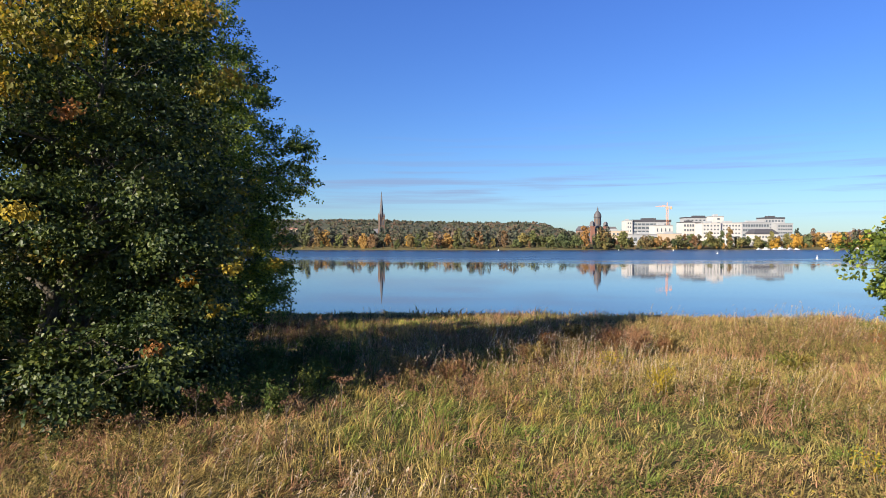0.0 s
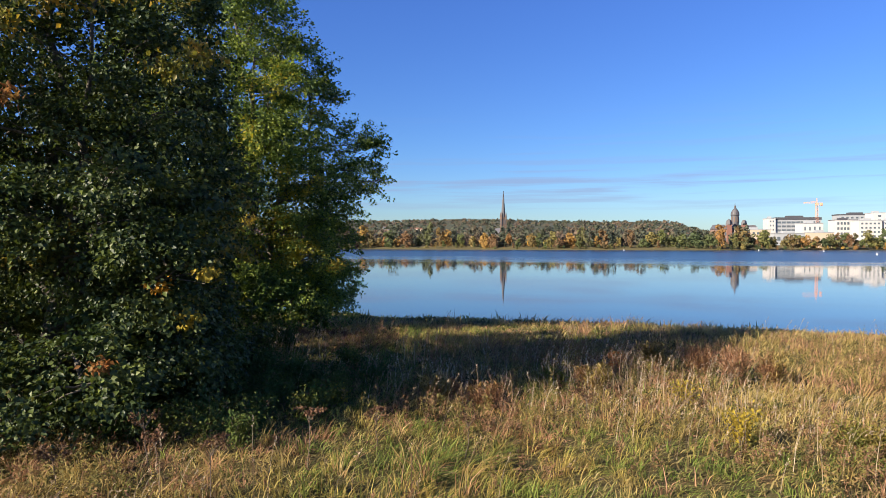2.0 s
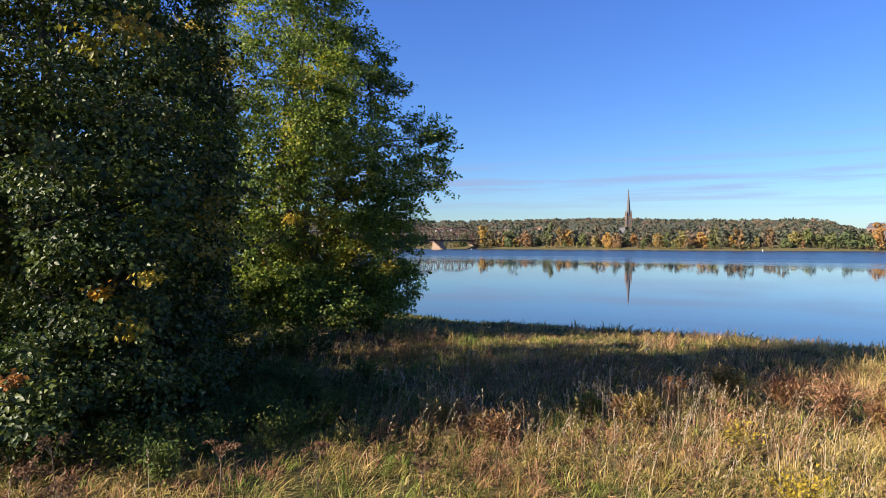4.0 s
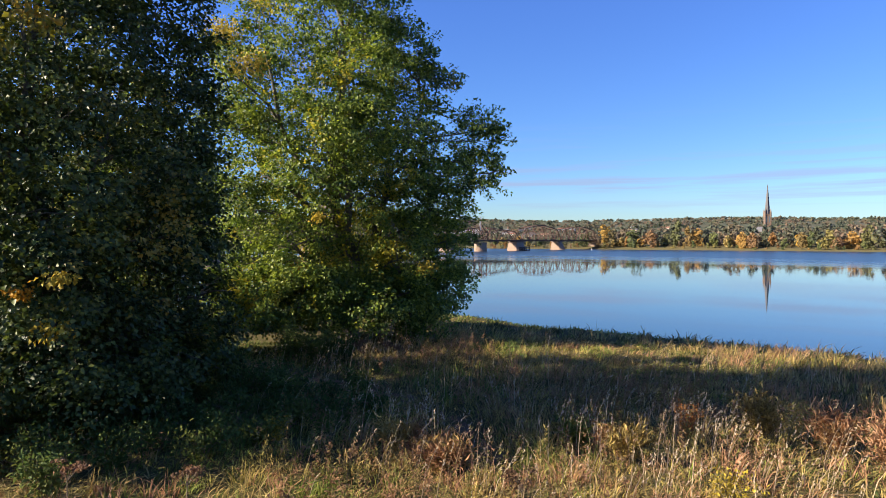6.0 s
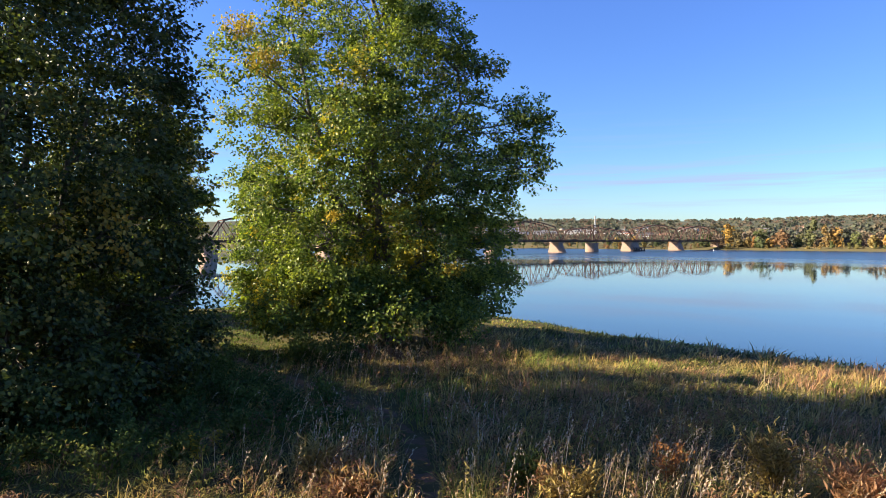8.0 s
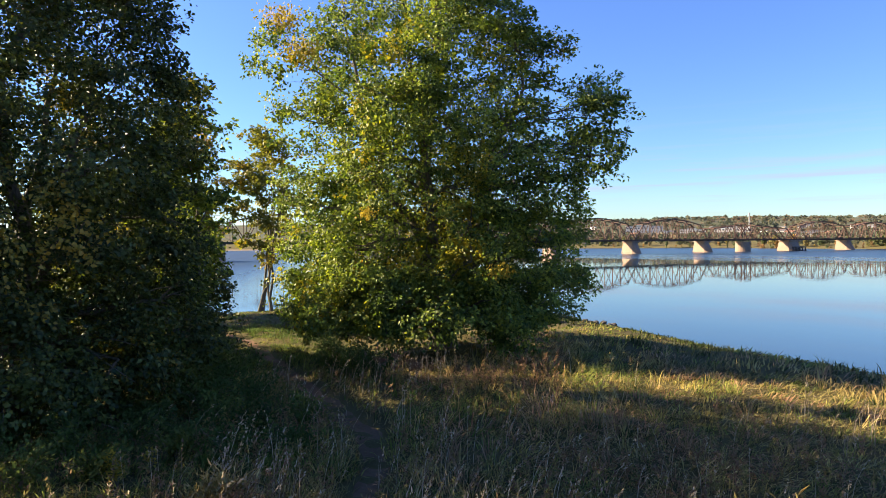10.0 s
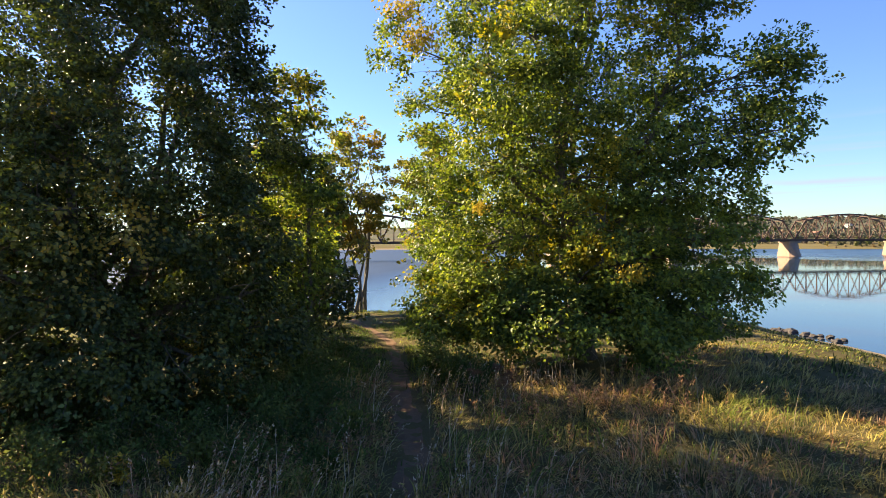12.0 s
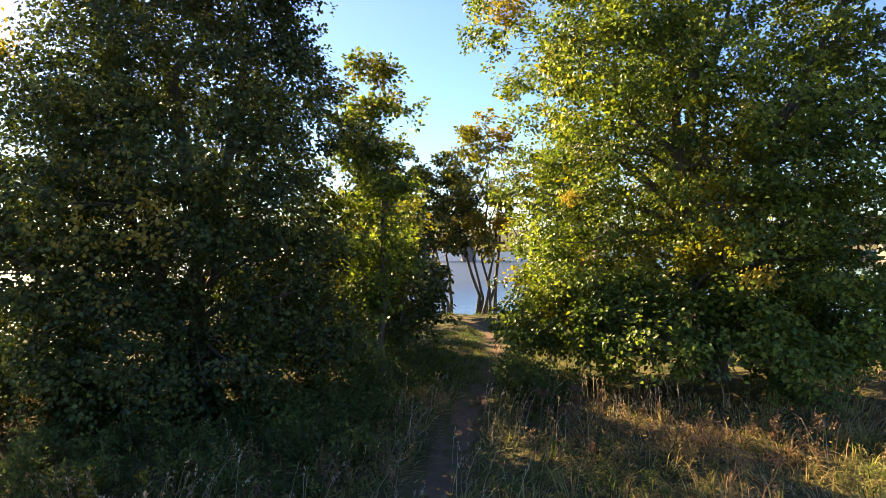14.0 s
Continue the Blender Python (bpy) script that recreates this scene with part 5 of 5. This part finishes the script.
def crane():
    x, d = 217.0, 620.0
    z0 = float(land(x, d))
    root = thing("tower_crane", x, d, z0, "orange tower crane behind the office blocks", "crane")
    top = 36.5 - z0
    bm = bmesh.new()
    for sx in (-0.8, 0.8):
        for sy in (-0.8, 0.8):
            beam(bm, (sx, sy, 0), (sx, sy, top), 0.22)
    for k in range(int(top / 2)):
        beam(bm, (-0.8, -0.8, 2 * k), (0.8, -0.8, 2 * k + 2), 0.14)
        beam(bm, (0.8, 0.8, 2 * k), (-0.8, 0.8, 2 * k + 2), 0.14)
    part("mast", bm, ORANGE, root)
    bm = bmesh.new()
    beam(bm, (-11, 0, top - 0.2), (4.5, 0, top - 0.2), 0.4)
    beam(bm, (-11, 0, top + 0.2), (0, 0, top + 1.4), 0.25)
    for k in range(6):
        beam(bm, (-10 + 1.8 * k, 0, top), (-9.2 + 1.8 * k, 0, top + 0.2 + 0.11 * (1 + 1.8 * k)), 0.2)
    part("jib", bm, ORANGE, root)
    part("cab", boxes((-1.1, -1.1, top - 2.2, 1.1, 1.1, top - 0.4), bevel=0.15), ORANGE, root)
    part("counterweight", boxes((2.6, -0.9, top - 2.6, 4.6, 0.9, top - 0.4), bevel=0.15), ORANGE, root)
    part("peak", beam(bmesh.new(), (0, 0, top), (0, 0, top + 4), 0.5), ORANGE, root)


def house(x, y, w, wall, roof, turn, h=5.0):
    z = float(land(x, y)) - 0.5
    root = thing("house", x, y, z, "pale gabled house among trees on the hillside", "house", "houses on the far hillside", turn)
    part("wall", boxes((-w / 2, -4, 0, w / 2, 4, h)), wall, root)
    bm = bmesh.new()
    v = [bm.verts.new(c) for c in ((-w / 2 - 0.4, -4.5, h), (w / 2 + 0.4, -4.5, h), (w / 2 + 0.4, 4.5, h), (-w / 2 - 0.4, 4.5, h), (-w / 2 - 0.4, 0, h + 3.2), (w / 2 + 0.4, 0, h + 3.2))]
    for f in ((0, 1, 5, 4), (2, 3, 4, 5), (0, 4, 3), (1, 2, 5), (3, 2, 1, 0)):
        bm.faces.new([v[i] for i in f])
    part("roof", bm, roof, root)
    windows(root, -w / 2 + 0.6, w / 2 - 0.6, 0.8, h - 0.3, -4.0, 4, 2, 0.4, 0.5)


def boat(x, y, s, turn):
    root = thing("motor_boat", x, y, WATER_Z - 0.15, "small white motor boat moored off the far shore", "boat", "boats moored off the far shore", turn)
    bm = bmesh.new()
    rows = [(-3.2, 1.1), (-1.0, 1.25), (1.5, 1.0), (3.4, 0.08)]
    lo = [bm.verts.new((a * 0.92, sgn * b * 0.7, 0)) for sgn in (-1, 1) for a, b in (rows if sgn < 0 else rows[::-1])]
    hi = [bm.verts.new((a, sgn * b, 1.0 + 0.06 * a)) for sgn in (-1, 1) for a, b in (rows if sgn < 0 else rows[::-1])]
    for i in range(8):
        j = (i + 1) % 8
        bm.faces.new((lo[i], lo[j], hi[j], hi[i]))
    bm.faces.new(lo[::-1])
    bm.faces.new(hi)
    hull = part("hull", bm, WHITE_PAINT, root)
    hull.scale = (s, s, s)
    cab = part("cabin", boxes((-1.6, -0.85, 0.95, 1.0, 0.85, 2.1, 0.2), bevel=0.08), WHITE_PAINT, root)
    cab.scale = (s, s, s)
    scr = part("windscreen", boxes((0.88, -0.6, 1.35, 0.98, 0.6, 1.9), (-1.2, -0.87, 1.4, 0.6, -0.8, 1.85)), GLASS, root)
    scr.scale = (s, s, s)


def buoy(x, y):
    root = thing("buoy", x, y, WATER_Z, "small white mooring buoy afloat on the river", "buoy", "buoys on the river")
    part("float", lathe(bmesh.new(), [(0.2, -0.3), (0.4, 0.0), (0.4, 0.25), (0.22, 0.4)], 10), WHITE_PAINT, root)
    part("mast", lathe(bmesh.new(), [(0.12, 0.38), (0.12, 0.8), (0.2, 0.85), (0.2, 1.1), (0.08, 1.2)], 8), WHITE_PAINT, root)


def make_town():
    cathedral()
    parliament()
    crane()
    f = 1132.0

    def b(label, x0, x1, ytop, d, **kw):
        x, z = at((0.5 * (x0 + x1) - 784) / f, (424 - ytop) / f, d)
        return block(label, x, d, (x1 - x0) / f * d, z, **kw)
    b("low tan stone block beside the parliament", 1060, 1112, 406, 590, wall=TAN_WALL, cols=7, rows=2, depth=10)
    b("grey glass office block with dark roof storey", 1119, 1187, 390, 620, wall=GREY_WALL, roof=DARK_ROOF, cols=9, rows=5, lip=2.2, ww=0.85, wh=0.5)
    b("narrow white stair tower of the offices", 1108, 1119, 388, 618, cols=2, rows=5)
    b("low white block before the offices", 1158, 1190, 396, 585, cols=4, rows=2, ww=0.3)
    b("blank tan pump house on the embankment", 1170, 1206, 411, 545, wall=TAN_WALL, cols=0, depth=10)
    b("long low grey shed on the embankment", 1118, 1168, 412, 570, wall=GREY_WALL, cols=5, rows=1)
    b("white hotel wing with a dark flat roof", 1208, 1240, 391, 600, roof=DARK_ROOF, cols=6, rows=4, ww=0.65, wh=0.5)
    b("grey upper storey with dark flat roof", 1213, 1272, 383, 640, wall=GREY_WALL, roof=DARK_ROOF, cols=8, rows=6, lip=1.0)
    b("white lift tower of the hotel", 1262, 1280, 380, 615, cols=1, rows=6, ww=0.3)
    b("cream hotel front with rows of windows", 1242, 1275, 392, 575, cols=5, rows=5)
    b("cream hotel front with rows of windows", 1276, 1312, 392, 577, cols=6, rows=5)
    b("pale grey apartment block with balconies", 1312, 1362, 391, 610, wall=GREY_WALL, cols=10, rows=4, ww=0.7, wh=0.5)
    b("tall grey and white apartment block", 1352, 1388, 384, 650, wall=GREY_WALL, roof=DARK_ROOF, cols=6, rows=6, lip=1.4)
    b("stepped grey-white apartment block", 1375, 1403, 393, 640, wall=GREY_WALL, cols=6, rows=5, ww=0.7)
    r = b("white lodge with a dark hipped roof", 1335, 1376, 411, 560, cols=7, rows=2)
    w = 41 / f * 560
    part("hipped_roof", boxes((-w / 2 - 1, -1, 12.2, w / 2 + 1, 17, 16.2, 4.0)), DARK_ROOF, r)
    b("pale low building among golden trees", 1465, 1497, 409, 640, wall=TAN_WALL, cols=5, rows=2)
    b("red brick block among the trees", 1500, 1550, 408, 680, wall=BRICK, cols=6, rows=2)
    rng = np.random.RandomState(8)
    for k in range(34):
        a, d = radians(rng.uniform(12, 46)), rng.uniform(900, 1900)
        wall = (WHITE_WALL, WHITE_WALL, TAN_WALL, GREY_WALL)[rng.randint(4)]
        house(-math.sin(a) * d, math.cos(a) * d, rng.uniform(11, 22), wall, (DARK_ROOF, BRICK, SLATE)[rng.randint(3)], rng.uniform(-30, 50), rng.uniform(6, 10))
    for a, d, w, h in ((30.5, 1450, 70, 17), (33.5, 1400, 50, 15), (37.4, 1600, 85, 19), (36.0, 1050, 45, 14)):
        x, y = -math.sin(radians(a)) * d, math.cos(radians(a)) * d
        block("long pale institutional building on the hillside", x, y, w, float(land(x, y)) + h, cols=10, rows=2, turn=a)
    ob = thing("chimney_stack", -660, 1180, float(land(-660, 1180)) - 0.5, "thin grey chimney stack on the skyline", "chimney")
    part("shaft", lathe(bmesh.new(), [(1.7, 0), (1.2, 44), (1.5, 44.5), (1.5, 46)], 10), GREY_WALL, ob)
    for x, d, s, t in ((258, 522, 1.0, 10), (264, 523, 1.3, -6), (270, 521, 1.0, 4), (277, 524, 1.6, 0), (284, 524, 1.2, 14), (291, 526, 1.0, -8), (318, 530, 1.3, 3), (348, 536, 1.2, 0), (356, 538, 1.1, 12)):
        boat(x, d, s * 0.75, t + 8)
    for x, d in ((129, 470), (165, 458), (150, 350), (152, 260), (-150, 440), (40, 462)):
        buoy(x, d)


make_town()

# ---------------------------------------------------------------- far shore: trees


def far_crown(rng, w, h, n, size, low=0.1, rough=0.35):
    """A crown of leafy clumps for trees across the river: uneven lobes of many small faces."""
    lob = []
    m = rng.randint(9, 15)
    for k in range(m):
        a = rng.uniform(0, 2 * math.pi)
        q = (k + rng.uniform(0, 1)) / m
        full = 0.45 + 0.55 * math.sin(math.pi * min(1, q * 0.72 + 0.2))
        rr = w * 0.5 * full * rng.uniform(0.15, 0.8)
        lob.append((rr * math.cos(a), rr * math.sin(a), h * (low + (0.86 - low) * q), w * rng.uniform(0.17, 0.28) * (1.0 - 0.35 * q)))
    lob = np.array(lob)
    pick = rng.choice(len(lob), n, p=lob[:, 3] ** 2 / (lob[:, 3] ** 2).sum())
    u = unit(rng.normal(size=(n, 3)) + [0, 0, 0.25])
    p = lob[pick, :3] + u * lob[pick, 3:4] * rng.uniform(0.75, 1.05, (n, 1))
    p[:, 2] = np.maximum(p[:, 2], 0.1)
    v, f = leaves_np(p, np.cross(u, rng.normal(size=(n, 3))), size * rng.uniform(0.6, 1.4, n), rng, 0.1, 0.95, face=u + rng.normal(size=(n, 3)) * rough)
    return v, f


def far_trees():
    rng = np.random.RandomState(77)
    kinds = []
    for k in range(12):
        h = (8, 11, 13, 10, 15, 9, 16, 12, 7, 13, 18, 10)[k]
        w = (9, 11, 8, 12, 9, 12, 10, 14, 9, 7, 6, 10)[k]
        v, f = far_crown(rng, w, h, 380, 1.4, 0.05 if k % 3 else 0.18, 0.5)
        tv, tf = tubes([[((0, 0, -0.5), 0.3), ((0.1, 0, h * 0.35), 0.22), ((0.0, 0.2, h * 0.75), 0.08)]], 6)
        kinds.append((mesh_np("crown", v, f, FAR_TREE), mesh_np("trunk", tv, tf, BARK)))
    gold = []
    for k in range(2):
        v, f = far_crown(rng, 12, 13, 460, 1.4)
        gold.append(mesh_np("crown", v, f, YELLOW_TREE))

    def put(x, y, s, kind, golden=False):
        t = thing("shore_tree", x, y, float(land(x, y)) - 0.2, "golden autumn tree on the far shore" if golden else "broad autumn-tinted tree on the far shore", "tree", "trees along the far shore", rng.uniform(0, 360))
        c = part("crown", gold[kind % 2] if golden else kinds[kind][0], None, t)
        b = part("trunk", kinds[kind][1], None, t)
        c.scale = (s, s, s * rng.uniform(0.85, 1.15))
        b.scale = (s, s, s)
    deep = []
    line = FAR_SHORE[4:13]
    seg = np.hypot(*np.diff(line, axis=0).T)
    total = seg.sum()
    for back, step, lo, hi in ((5.5, 4.5, 0.16, 0.42), (13, 8.0, 0.55, 1.15), (28, 11, 0.8, 1.25), (52, 15, 0.9, 1.4)):
        q = 0.0
        while q < total:
            s, i = q, 0
            while i < len(seg) - 1 and s > seg[i]:
                s -= seg[i]
                i += 1
            a, b = line[i], line[i + 1]
            d = (b - a) / seg[i]
            p = a + d * s + np.array([-d[1], d[0]]) * (back + rng.uniform(-4, 5))
            q += step * rng.uniform(0.6, 1.5)
            town = 150 < p[0] < 330
            if town and back > 20:
                continue
            if p[0] > 520 or abs(p[0] - bridge_x(p[1])) < 6:
                continue
            if back > 20:
                deep.append((p[0], p[1], rng.uniform(lo, hi) * (0.6 if p[0] < -172 else 1.0), rng.randint(12)))
                continue
            put(p[0], p[1], rng.uniform(lo, hi) * (0.9 if town else 0.7 if p[0] < -172 else 1.12) * (1.0 if town or p[0] > 100 else 1 + 0.35 * float(wave(p[0], p[1], 0.06, 91))), rng.randint(12))
    for x, y, s in ((283, 545, 0.85), (305, 552, 0.9), (330, 556, 0.8), (345, 560, 0.95), (372, 566, 0.9), (-27, 512, 0.75), (-25, 506, 0.6)):
        put(x, y, s, 0, True)
    x = 128.0
    while x < 345:
        y = float(np.interp(x, FAR_SHORE[:, 0], FAR_SHORE[:, 1]))
        put(x, y + rng.uniform(9, 22), rng.uniform(0.6, 0.95), rng.randint(12))
        x += rng.uniform(3.0, 6.0)
    # the woods behind, up to the skyline
    V, Fc, own, n = [], [], [], 0
    for x, y, s, k in deep:
        h, w = 9 + k * 0.7, 8 + (k * 5 % 7)
        v, f = far_crown(rng, w, h, 300, 1.5, 0.08, 0.4)
        V.append(v * s + [x, y, float(land(x, y)) - 0.3])
        own.append(np.full(len(v), rng.uniform(0, 1)))
        Fc.append(f + n)
        n += len(v)
    tiers = ((900, [far_crown(rng, 15, 11, 95, 2.3, 0.1, 0.3) for _ in range(7)]), (1600, [far_crown(rng, 17, 9, 42, 3.6, 0.1, 0.22) for _ in range(7)]), (9000, [far_crown(rng, 19, 8, 20, 6.0, 0.1, 0.18) for _ in range(7)]))
    cnt = 0
    while cnt < 6800:
        a = radians(rng.uniform(-38, 60))
        d = 540 + 2500 * rng.uniform(0, 1) ** 1.2
        x, y = -math.sin(a) * d, math.cos(a) * d
        dd, ss = to_line(x, y, FAR_SHORE)
        if -dd * ss < 55:
            continue
        if 130 < x < 330 and d < 690 and -dd * ss > 30:
            continue
        cnt += 1
        v, f = next(t for lim, t in tiers if d < lim)[rng.randint(7)]
        s = rng.uniform(0.6, 1.25) * (0.72 if d < 1000 else 0.95)
        V.append(v * [s, s, s] + [x, y, float(land(x, y)) - 0.5])
        own.append(np.full(len(v), rng.uniform(0, 1)))
        Fc.append(f + n)
        n += len(v)
    ob = part("far_woods", mesh_np("far_woods", np.concatenate(V), np.concatenate(Fc), HAZY_WOOD, plant=np.concatenate(own)))
    tagged(ob, "autumn woods covering the far hills, haze in their colour", "woods", kind="stuff")


far_trees()
